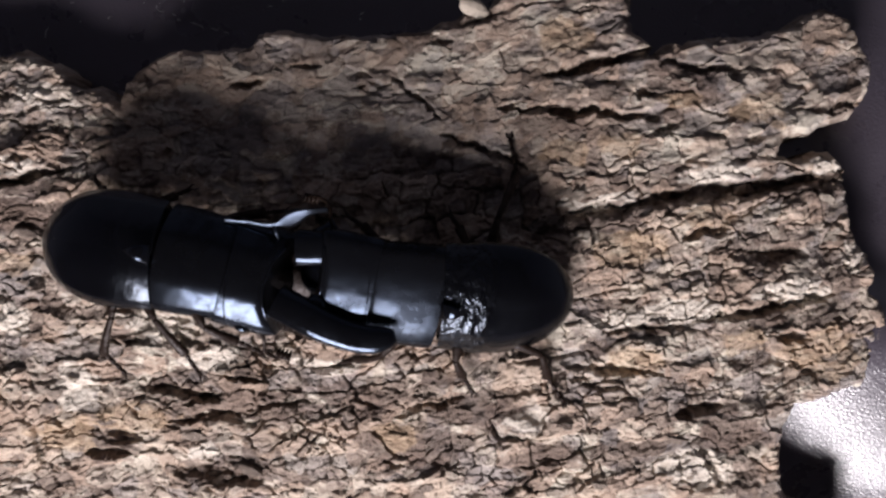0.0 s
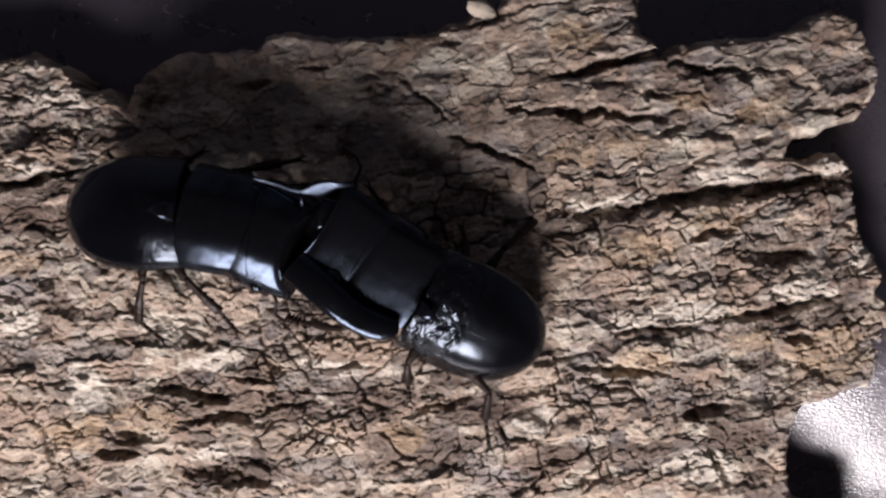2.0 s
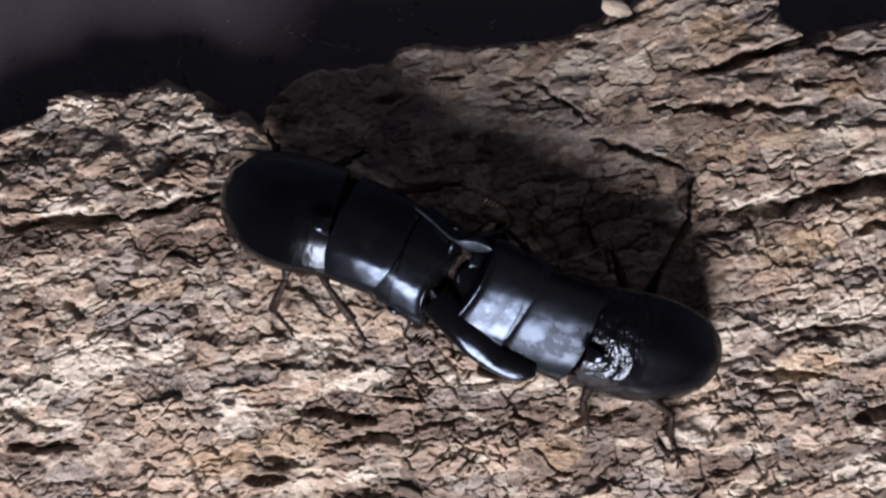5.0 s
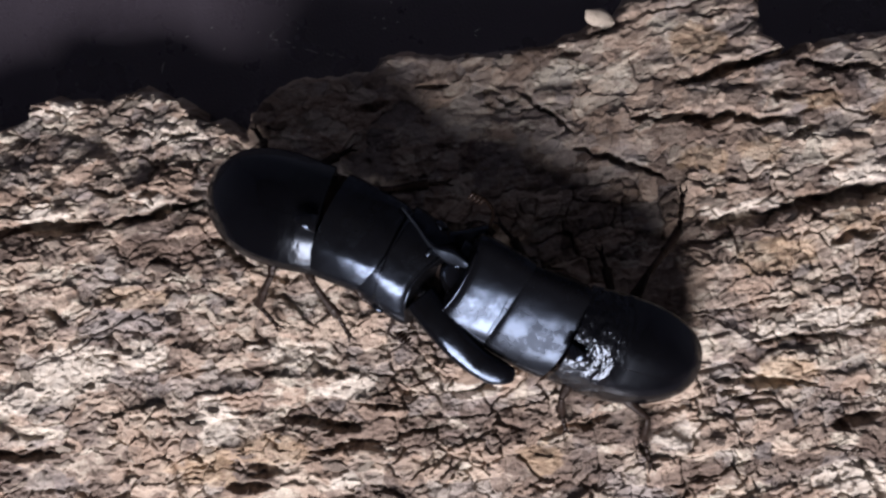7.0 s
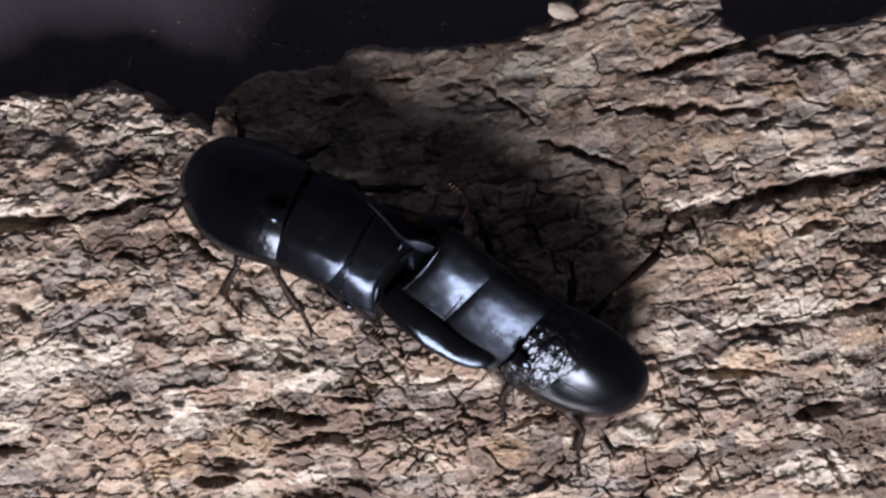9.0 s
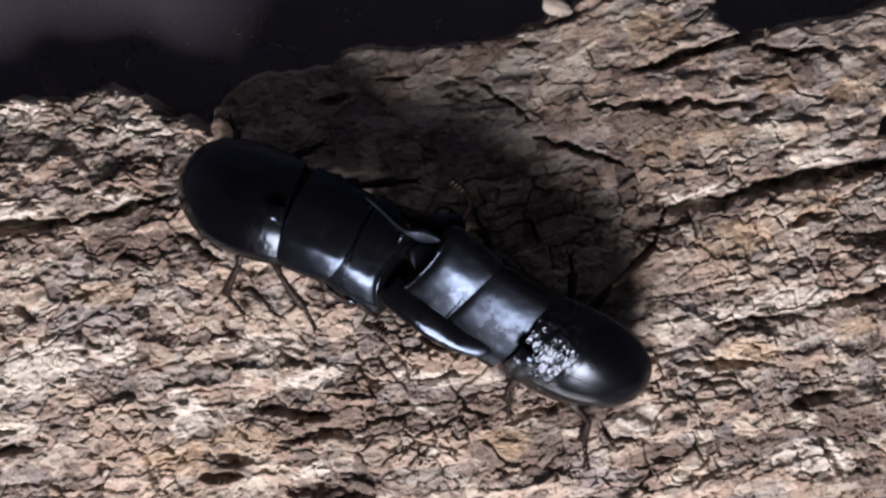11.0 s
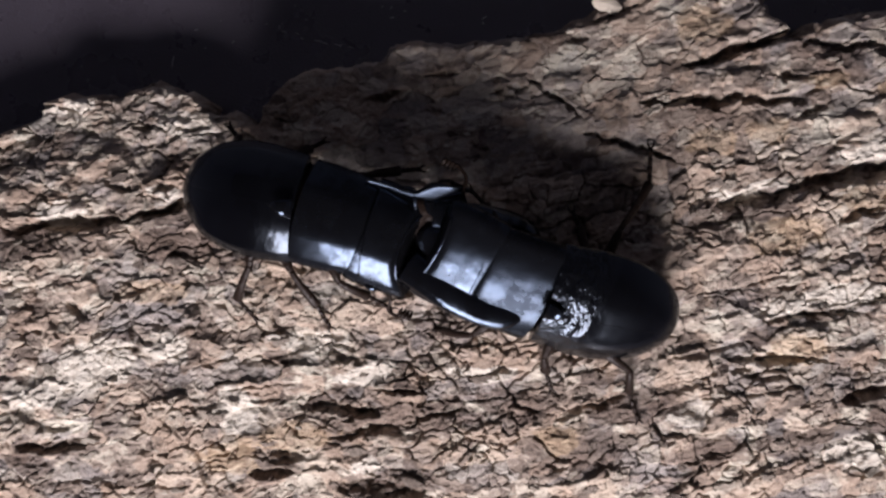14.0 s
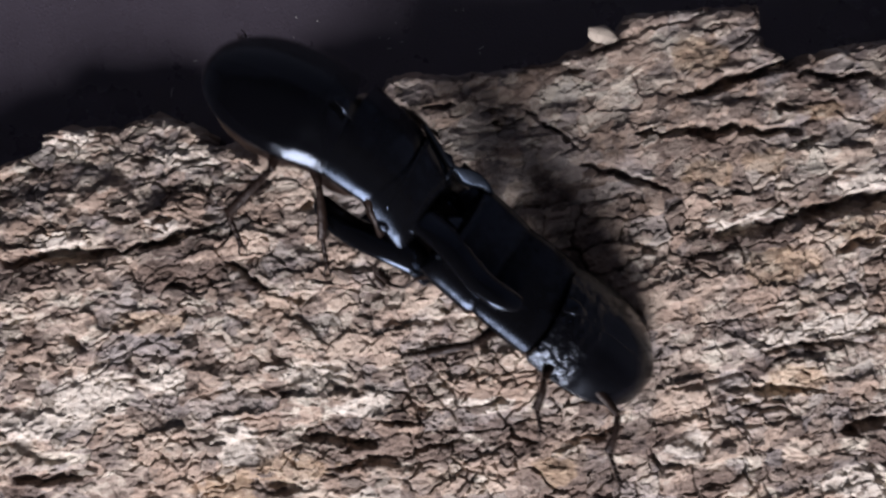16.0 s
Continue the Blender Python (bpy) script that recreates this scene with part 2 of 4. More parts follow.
def lint():
    """Pale crumbs and a scuff of short fibres on the cover."""
    rng = np.random.RandomState(3)
    dust = Mat("pale_dust", Base_Color=(0.5, 0.49, 0.47, 1), Roughness=0.8)
    dust.to("Base Color", dust.mix(dust.noise(900), (0.32, 0.31, 0.30), (0.62, 0.61, 0.58)))
    spots = [(-108, 59, 1.6, 75), (-47, 66, 0.7, 0), (-22, 64, 0.9, 30), (-101, 67, 0.6, 10), (-91, 63, 0.5, 40), (-78, 66, 0.6, 80)]
    spots += [(-77 + 3.0 * i + rng.uniform(-1, 1), 64.5 - 1.0 * i + rng.uniform(-0.5, 0.5), rng.uniform(0.6, 1.6), -18 + rng.uniform(-8, 8)) for i in range(7)]
    spots += [(rng.uniform(-105, -20), rng.uniform(58, 78), rng.uniform(0.2, 0.5), rng.uniform(0, 180)) for _ in range(16)]
    for x, y, size, turn in spots:
        z = leather_height(x * MM, y * MM)
        bm = tube(spline([(-size * MM, 0, 0), (0, 0.25 * size * rng.uniform(-1, 1) * MM, 0.1 * MM), (size * MM, 0, 0)], 3), [0.03 * MM, 0.09 * MM, 0.13 * MM, 0.15 * MM, 0.13 * MM, 0.09 * MM, 0.03 * MM], 0.6, 6)
        ob = part("crumb", bm, dust.m)
        ob.matrix_basis = pose(x * MM, y * MM, z + 0.08 * MM, 0, 0, turn)
        tagged(ob, "tiny pale dust crumb lying on black leather", "dust", "dust crumbs on the leather")


# ---- the bark ----
STEP = 0.25  # grid of the bark, in millimetres
BX, BY = (-162.0, 116.0), (-80.0, 67.0)
OUTLINE_TOP = [
    (-165, 36), (-148.6, 40.3), (-139.4, 43.8), (-138.9, 47.2), (-130.1, 49.7), (-118.1, 48.6), (-108.9, 52.0), (-101.6, 48.6), (-95.0, 45.6),
    (-94.1, 41.8), (-88.5, 42.0), (-82.1, 37.0), (-81.0, 43.3), (-75.6, 48.2), (-69.5, 51.2), (-58.5, 50.6), (-49.6, 52.2), (-47.7, 55.3),
    (-40.6, 56.3), (-30.5, 54.3), (-17.4, 54.3), (-7.2, 55.0), (1.0, 58.0), (5.5, 60.0), (11.3, 61.0), (14.6, 66.0), (47.5, 66.0), (47.4, 55.0),
]
# the lobe near (97, -68) is unseen, shaped to shade the leather beside it
OUTLINE_RIGHT = [
    (52.8, 51.3), (53.1, 49.5), (55.0, 51.3), (67.3, 53.3), (78.8, 54.1), (88.9, 57.2), (90.7, 60.1), (97.6, 61.5), (105.1, 59.1), (107.1, 51.8),
    (110.0, 47.5), (108.9, 39.9), (103.1, 33.1), (94.7, 30.8), (91.8, 28.4), (85.3, 27.6), (84.0, 24.0), (86.8, 22.5), (93.3, 24.7), (97.9, 25.0),
    (101.6, 20.1), (101.9, 13.9), (103.4, 5.9), (107.7, -2.0), (108.7, -5.3), (108.7, -11.4), (112.9, -14.3), (113.2, -20.1), (109.9, -25.8),
    (107.7, -35.9), (99.0, -37.4), (90.4, -39.7), (87.1, -44.6), (86.0, -51.8), (87.8, -63.6), (91, -66), (97, -68), (102, -72), (105, -83), (-165, -83),
]
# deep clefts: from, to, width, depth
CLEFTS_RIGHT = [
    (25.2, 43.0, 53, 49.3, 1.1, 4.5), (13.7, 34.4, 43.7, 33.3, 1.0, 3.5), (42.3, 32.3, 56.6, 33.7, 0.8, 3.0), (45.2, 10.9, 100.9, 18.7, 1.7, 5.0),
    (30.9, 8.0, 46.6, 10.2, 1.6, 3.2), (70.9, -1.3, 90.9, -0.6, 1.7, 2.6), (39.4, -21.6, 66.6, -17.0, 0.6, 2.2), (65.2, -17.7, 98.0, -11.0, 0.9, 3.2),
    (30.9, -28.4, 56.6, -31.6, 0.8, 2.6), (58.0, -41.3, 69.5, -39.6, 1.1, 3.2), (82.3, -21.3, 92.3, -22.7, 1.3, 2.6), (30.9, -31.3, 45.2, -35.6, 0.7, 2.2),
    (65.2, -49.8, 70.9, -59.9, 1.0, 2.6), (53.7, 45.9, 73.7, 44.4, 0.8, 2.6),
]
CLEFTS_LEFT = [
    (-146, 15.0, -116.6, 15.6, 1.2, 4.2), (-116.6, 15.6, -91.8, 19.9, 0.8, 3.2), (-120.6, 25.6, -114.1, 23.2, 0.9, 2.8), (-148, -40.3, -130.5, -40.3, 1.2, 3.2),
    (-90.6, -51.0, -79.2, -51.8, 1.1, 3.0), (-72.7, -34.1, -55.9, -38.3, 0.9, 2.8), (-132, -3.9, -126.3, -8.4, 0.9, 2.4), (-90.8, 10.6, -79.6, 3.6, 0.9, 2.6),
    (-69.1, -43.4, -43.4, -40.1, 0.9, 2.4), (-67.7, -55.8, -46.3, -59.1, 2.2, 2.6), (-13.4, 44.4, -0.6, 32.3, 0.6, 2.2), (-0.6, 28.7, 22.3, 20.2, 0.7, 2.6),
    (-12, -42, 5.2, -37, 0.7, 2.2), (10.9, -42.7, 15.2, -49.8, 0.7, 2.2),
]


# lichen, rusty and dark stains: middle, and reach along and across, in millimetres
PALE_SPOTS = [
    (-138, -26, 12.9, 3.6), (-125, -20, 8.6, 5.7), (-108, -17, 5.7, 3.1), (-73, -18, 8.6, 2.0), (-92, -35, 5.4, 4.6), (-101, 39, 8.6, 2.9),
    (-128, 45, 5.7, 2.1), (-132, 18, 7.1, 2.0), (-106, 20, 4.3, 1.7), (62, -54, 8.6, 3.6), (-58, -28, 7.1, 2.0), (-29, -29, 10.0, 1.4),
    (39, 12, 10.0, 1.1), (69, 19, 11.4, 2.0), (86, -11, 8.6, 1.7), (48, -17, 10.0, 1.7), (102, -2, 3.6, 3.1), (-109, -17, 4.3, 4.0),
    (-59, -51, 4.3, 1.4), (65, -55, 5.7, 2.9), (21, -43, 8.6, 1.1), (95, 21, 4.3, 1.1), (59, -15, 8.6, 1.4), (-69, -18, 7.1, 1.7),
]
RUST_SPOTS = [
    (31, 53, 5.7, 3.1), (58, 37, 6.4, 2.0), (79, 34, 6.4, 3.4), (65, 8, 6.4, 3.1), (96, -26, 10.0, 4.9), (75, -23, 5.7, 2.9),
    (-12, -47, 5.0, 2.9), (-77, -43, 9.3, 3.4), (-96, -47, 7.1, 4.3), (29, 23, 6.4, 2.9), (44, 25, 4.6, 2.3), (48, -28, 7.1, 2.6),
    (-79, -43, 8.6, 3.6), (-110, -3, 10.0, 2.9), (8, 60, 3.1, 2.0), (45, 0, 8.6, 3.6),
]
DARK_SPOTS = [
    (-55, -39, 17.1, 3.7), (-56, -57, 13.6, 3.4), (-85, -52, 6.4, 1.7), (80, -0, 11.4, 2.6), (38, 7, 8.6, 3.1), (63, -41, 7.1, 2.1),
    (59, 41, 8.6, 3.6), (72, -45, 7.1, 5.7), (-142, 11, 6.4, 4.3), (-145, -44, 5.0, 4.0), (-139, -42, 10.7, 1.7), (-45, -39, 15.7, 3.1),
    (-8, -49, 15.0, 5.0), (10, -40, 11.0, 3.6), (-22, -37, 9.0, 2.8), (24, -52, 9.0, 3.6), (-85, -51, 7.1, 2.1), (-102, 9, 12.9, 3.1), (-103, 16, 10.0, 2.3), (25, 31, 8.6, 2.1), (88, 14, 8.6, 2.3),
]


def stain(x, y, spots, seed):
    """How strongly the ragged spots cover a place."""
    ax = x + 9 * (cloud(x / 9, y / 6, seed, 4, 0.6) - 0.5)
    ay = y + 7 * (cloud(x / 9, y / 6, seed + 4, 4, 0.6) - 0.5)
    out = np.zeros(x.shape)
    for cx, cy, rx, ry in spots:
        out = np.maximum(out, np.clip(1.45 - np.hypot((ax - cx) / rx, (ay - cy) / (ry + 0.6)), 0, 1))
    return smooth(out + 0.9 * (cloud(x / 3, y / 2, seed + 8, 4, 0.65) - 0.5), 0.2, 0.62)


def lattice(seed):
    return np.random.RandomState(seed).rand(64, 64)


def soft_noise(x, y, seed):
    """Smooth noise in 0..1 with cells one unit wide."""
    a = lattice(seed)
    i, j = np.floor(x).astype(int), np.floor(y).astype(int)
    u, v = x - i, y - j
    u, v = u * u * (3 - 2 * u), v * v * (3 - 2 * v)
    g = lambda p, q: a[(j + q) % 64, (i + p) % 64]
    return (g(0, 0) * (1 - u) + g(1, 0) * u) * (1 - v) + (g(0, 1) * (1 - u) + g(1, 1) * u) * v


def cloud(x, y, seed, octaves=4, gain=0.5):
    out, amp, total = 0, 1.0, 0
    for n in range(octaves):
        out = out + amp * soft_noise(x * 2**n + 7.3 * n, y * 2**n + 3.1 * n, seed + n)
        total, amp = total + amp, amp * gain
    return out / total


def plates(x, y, seed, jitter=0.85, square=3.0):
    """Squarish cells one unit wide: the distance to their joint, two random numbers a cell, and the offset from the cell's middle."""
    i, j = np.floor(x).astype(int), np.floor(y).astype(int)
    rx, ry, ra, rb = (lattice(seed + n) for n in range(4))
    best = np.full(x.shape, 9.0)
    second, va, vb, ox, oy = best.copy(), best * 0, best * 0, best * 0, best * 0
    for p in (-1, 0, 1):
        for q in (-1, 0, 1):
            a, b = (j + q) % 64, (i + p) % 64
            dx = x - (i + p + 0.5 + jitter * (rx[a, b] - 0.5))
            dy = y - (j + q + 0.5 + jitter * (ry[a, b] - 0.5))
            d = (np.abs(dx) ** square + np.abs(dy) ** square) ** (1 / square)
            near = d < best
            second = np.where(near, best, np.minimum(second, d))
            va, vb = np.where(near, ra[a, b], va), np.where(near, rb[a, b], vb)
            ox, oy, best = np.where(near, dx, ox), np.where(near, dy, oy), np.where(near, d, best)
    return second - best, va, vb, ox, oy


def smooth(v, lo, hi):
    u = np.clip((v - lo) / (hi - lo), 0, 1)
    return u * u * (3 - 2 * u)


def arch(x, y):
    """The bark's gentle curve, with an unseen shadow-casting hump at the near right, in millimetres over the table."""
    h = 22.0 + 3.2 * (1 - ((y - 6) / 50) ** 2)
    h = h - 3.5 * smooth(-x, 55, 100) * smooth(y, 15, 50) - 1.5 * smooth(x, 70, 115)
    # unseen hump on that lobe, added to throw its shadow on the leather
    h = h + 11.0 * np.exp(-(((x - 100) / 13) ** 2) - ((y + 75) / 8) ** 2)
    return h + 1.5 * np.sin(x / 33.0 + 0.4)


def inside(x, y):
    """Signed distance to the outline, in millimetres, positive on the bark."""
    wob = 1.1
    px = x + wob * (cloud(x / 3.2, y / 3.2, 90, 3) - 0.5) * 2
    py = y + wob * (cloud(x / 3.2, y / 3.2, 95, 3) - 0.5) * 2
    ring = OUTLINE_TOP + OUTLINE_RIGHT
    d, odd = np.full(x.shape, 1e9), np.zeros(x.shape, bool)
    for (ax, ay), (bx, by) in zip(ring, ring[1:] + ring[:1]):
        ex, ey = bx - ax, by - ay
        u = np.clip(((px - ax) * ex + (py - ay) * ey) / (ex * ex + ey * ey), 0, 1)
        d = np.minimum(d, (px - ax - u * ex) ** 2 + (py - ay - u * ey) ** 2)
        odd ^= ((ay > py) != (by > py)) & (px < ex * (py - ay) / (ey if ey else 1e-9) + ax)
    return np.where(odd, 1, -1) * np.sqrt(d)


def bark_surface(x, y):
    """Height in millimetres, a tone and a hue for each plate."""
    bend = 0.05 * x + 0.11 * np.maximum(x, 0) + 1.2 * np.sin(x / 19.0) + 4.0 * (cloud(x / 30, y / 30, 11, 3) - 0.5)
    s, n = x, y - bend
    s = s + 3.4 * (cloud(x / 6, y / 6, 21, 3) - 0.5)
    n = n + 2.4 * (cloud(x / 5, y / 5, 31, 4) - 0.5)
    n = n + 1.2 * (cloud(x / 1.5, y / 1.5, 36, 3, 0.6) - 0.5)
    s = s + 1.4 * (cloud(x / 1.5, y / 1.5, 38, 3, 0.6) - 0.5)
    h = arch(x, y)
    # the upper side is smoother, with broad plates; the rest breaks into small blocks
    whole = smooth(y - 0.06 * x + 12 * (cloud(x / 20, y / 20, 44, 2) - 0.5), 13, 24) * smooth(x, -85, -60)
    block = 1 - 0.72 * whole
    # long ridges with furrows between them
    r = cloud(s / 26, n / 7.5, 41, 3)
    fur = np.abs(2 * r - 1)
    calm = smooth(cloud(x / 22, y / 14, 43, 2), 0.48, 0.66)
    h = h + 2.2 * (r - 0.5) - 1.1 * calm * np.clip(1 - fur * 7, 0, 1) ** 1.5
    tone, hue = 0, 0.35 * cloud(x / 16, y / 11, 46, 3) - 0.05 * whole
    for width, high, tilt, rise, gap, depth, seed, share, even in (
        (11.5, 6.4, 0.55, 0.95, 0.035, 1.0, 51, 0.30, 0.6),
        (5.0, 3.8, 0.22, 0.50, 0.07, 0.85, 61, 0.42, 0.3),
        (2.0, 1.5, 0.09, 0.16, 0.11, 0.28, 71, 0.28, 0.35),
    ):
        edge, a, b, ox, oy = plates(s / width, n / high, seed)
        open_ = smooth(cloud(x / (1.8 * width), y / (1.8 * high), seed + 5, 2), 0.45, 0.66) * block
        much = even + (1 - even) * block
        h = h + much * (rise * (a - 0.5) + tilt * (ox * (b - 0.5) * 2 + oy * (a - 0.5) * 2))
        # splits across the grain gape wider and go deeper than those along it
        across = smooth(np.abs(ox) - np.abs(oy), -0.05, 0.1)
        h = h - depth * (1 + 0.6 * across) * open_ * (1 - smooth(edge, 0.0, gap * (0.6 + 1.7 * open_) * (1 + 0.15 * across)))
        tone = tone + share * b
        hue = hue + {51: 0.35, 61: 0.35}.get(seed, 0) * a
    ragged = cloud(x / 4, y / 4, 81, 4, 0.6)
    broken = 0.3 + 0.7 * smooth(cloud(x / 5, y / 3, 83, 3, 0.6), 0.36, 0.56)
    rng = np.random.RandomState(17)
    small = []
    for _ in range(46):
        cx, cy, half = rng.uniform(-150, 108), rng.uniform(-64, 58), rng.uniform(2.0, 6)
        lean = 0.05 + 0.11 * (cx > 0) + rng.uniform(-0.25, 0.2)
        small.append((cx - half, cy - half * lean, cx + half, cy + half * lean, rng.uniform(0.5, 1.3), rng.uniform(1.4, 3.0)))
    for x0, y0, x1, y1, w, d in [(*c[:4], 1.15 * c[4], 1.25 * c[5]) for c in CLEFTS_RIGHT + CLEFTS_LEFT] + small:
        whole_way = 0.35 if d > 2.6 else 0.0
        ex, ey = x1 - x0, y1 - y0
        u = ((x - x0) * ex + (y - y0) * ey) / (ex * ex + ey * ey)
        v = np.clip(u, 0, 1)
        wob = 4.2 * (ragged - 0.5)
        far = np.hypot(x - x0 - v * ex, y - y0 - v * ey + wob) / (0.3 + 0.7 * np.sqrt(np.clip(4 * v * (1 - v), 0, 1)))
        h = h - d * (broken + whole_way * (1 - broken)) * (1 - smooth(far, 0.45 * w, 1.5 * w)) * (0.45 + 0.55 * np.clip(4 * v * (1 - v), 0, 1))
    # layers that flake off in steps
    for w, v, step, amp, seed in ((12, 7.0, 0.95, 4.4, 101), (5.0, 3.4, 0.5, 2.0, 105)):
        c = cloud(s / w, n / v, seed, 4, 0.55) * amp / step
        k = np.floor(c)
        h = h + step * (k + smooth(c - k, 0.78, 0.95) - amp / step / 2) * (0.30 + 0.26 * block)
    h = h + (0.14 + 0.18 * block) * (cloud(s / 1.3, n / 0.9, 85, 3, 0.6) - 0.5)
    return h, tone, hue


def bark():
    nx, ny = int((BX[1] - BX[0]) / STEP) + 1, int((BY[1] - BY[0]) / STEP) + 1
    x, y = np.meshgrid(BX[0] + STEP * np.arange(nx), BY[0] + STEP * np.arange(ny))
    h, tone, hue = bark_surface(x, y)
    sd = inside(x, y)
    h = h - 4.5 * (1 - smooth(sd, -0.5, 3.2)) ** 2
    h = np.maximum(h, 8.0)
    keep = (sd > 0).ravel()
    q = np.arange(nx * ny).reshape(ny, nx)
    quads = np.stack([q[:-1, :-1], q[:-1, 1:], q[1:, 1:], q[1:, :-1]], -1).reshape(-1, 4)
    quads = quads[keep[quads].all(1)]
    # the rim: edges that only one square uses go down to the table
    edges = np.concatenate([quads[:, [k, (k + 1) % 4]] for k in range(4)])
    key = np.sort(edges, 1)
    code = key[:, 0].astype(np.int64) * (nx * ny) + key[:, 1]
    _, first, count = np.unique(code, return_index=True, return_counts=True)
    rim = edges[first[count == 1]]
    low = np.unique(rim)
    spot = np.full(nx * ny, -1)
    spot[low] = np.arange(len(low))
    co = np.stack([x.ravel(), y.ravel(), h.ravel()], -1)
    foot = co[low].copy()
    foot[:, 2] = 4.0 + 4.0 * cloud(foot[:, 0] / 9, foot[:, 1] / 9, 99, 2)
    base = nx * ny
    skirt = np.stack([rim[:, 1], rim[:, 0], base + spot[rim[:, 0]], base + spot[rim[:, 1]]], -1)
    faces = np.concatenate([quads, skirt])
    co = np.concatenate([co, foot])
    tones, hues = (np.concatenate([v.ravel(), v.ravel()[low]]) for v in (tone, hue))
    used = np.unique(faces)
    slot = np.full(len(co), -1)
    slot[used] = np.arange(len(used))
    mesh = bpy.data.meshes.new("bark_slab")
    mesh.vertices.add(len(used))
    mesh.vertices.foreach_set("co", (co[used] * 0.001).astype(np.float32).ravel())
    mesh.loops.add(faces.size)
    mesh.loops.foreach_set("vertex_index", slot[faces].astype(np.int32).ravel())
    mesh.polygons.add(len(faces))
    mesh.polygons.foreach_set("loop_start", np.arange(0, faces.size, 4, dtype=np.int32))
    mesh.update(calc_edges=True)
    mesh.attributes.new("tone", "FLOAT", "POINT").data.foreach_set("value", tones[used].astype(np.float32))
    mesh.attributes.new("hue", "FLOAT", "POINT").data.foreach_set("value", hues[used].astype(np.float32))
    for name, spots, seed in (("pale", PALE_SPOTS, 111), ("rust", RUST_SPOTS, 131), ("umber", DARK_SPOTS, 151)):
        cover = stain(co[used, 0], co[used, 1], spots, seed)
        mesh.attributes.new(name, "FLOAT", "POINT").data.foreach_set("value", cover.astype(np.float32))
    mesh.shade_smooth()
    ob = part("bark_slab", mesh, BARK)
    tagged(ob, "rough cracked grey-brown bark slab lying on black leather", "bark")
    return ob


def curled_flake(slab):
    """A pale loose chip that curls up at the edge of the slab."""
    bm = bmesh.new()
    bmesh.ops.create_uvsphere(bm, u_segments=24, v_segments=14, radius=1)
    for v in bm.verts:
        x, y, z = v.co
        wob = 1 + 0.10 * math.sin(5 * x + 2 * y) + 0.06 * math.sin(9 * y + 3 * z)
        v.co = (3.9 * x * wob * MM, 2.3 * y * wob * MM, (0.9 * z + 0.9 * x * x - 0.5 * y * y) * MM)
    chip = part("curled_flake", bm, FLAKE, slab, "pale curled chip at the rim")
    chip.matrix_world = pose(8.0 * MM, 60.2 * MM, 21.5 * MM, 8, 6, -24)


def flakes(slab):
    """Loose scales of bark that stand a little proud of the slab."""
    rng = np.random.RandomState(7)
    shapes = []
    for n in range(10):
        bm = bmesh.new()
        m = 13
        r = 0.5 + 0.8 * rng.rand(m)
        rim = [(r[i] * math.cos(2 * math.pi * i / m), 0.62 * r[i] * math.sin(2 * math.pi * i / m)) for i in range(m)]
        rings = [[(0.95 * x, 0.93 * y, -0.22) for x, y in rim], [(x, y, 0.02 + 0.08 * rng.rand()) for x, y in rim], [(0.8 * x, 0.8 * y, 0.16 + 0.1 * rng.rand()) for x, y in rim]]
        loft(rings, bm=bm)
        mesh = bpy.data.meshes.new("flake")
        bmesh.ops.recalc_face_normals(bm, faces=bm.faces)
        bm.to_mesh(mesh)
        bm.free()
        mesh.materials.append(FLAKE)
        shapes.append(mesh)
    x, y = -150 + 258 * rng.rand(700), -64 + 126 * rng.rand(700)
    ok = inside(x, y) > 2.0
    x, y = x[ok][:290], y[ok][:290]
    e = 0.6
    h = bark_surface(x, y)[0]
    hx, hy = bark_surface(x + e, y)[0] - bark_surface(x - e, y)[0], bark_surface(x, y + e)[0] - bark_surface(x, y - e)[0]
    for i in range(len(x)):
        size = (0.8 + 1.5 * rng.rand() ** 2) * MM
        ob = part("flake", shapes[i % 10], FLAKE, slab)
        lean = pose(0, 0, 0, math.degrees(math.atan(hy[i] / 2 / e)) * 0.6 + rng.uniform(-7, 7), -math.degrees(math.atan(hx[i] / 2 / e)) * 0.6 + rng.uniform(-7, 7), rng.uniform(-22, 30))
        ob.matrix_basis = Matrix.Translation((x[i] * MM, y[i] * MM, (h[i] + 0.05) * MM)) @ lean @ Matrix.Diagonal((size * rng.uniform(1, 1.7), size, size, 1))


# ---- the stag beetles ----


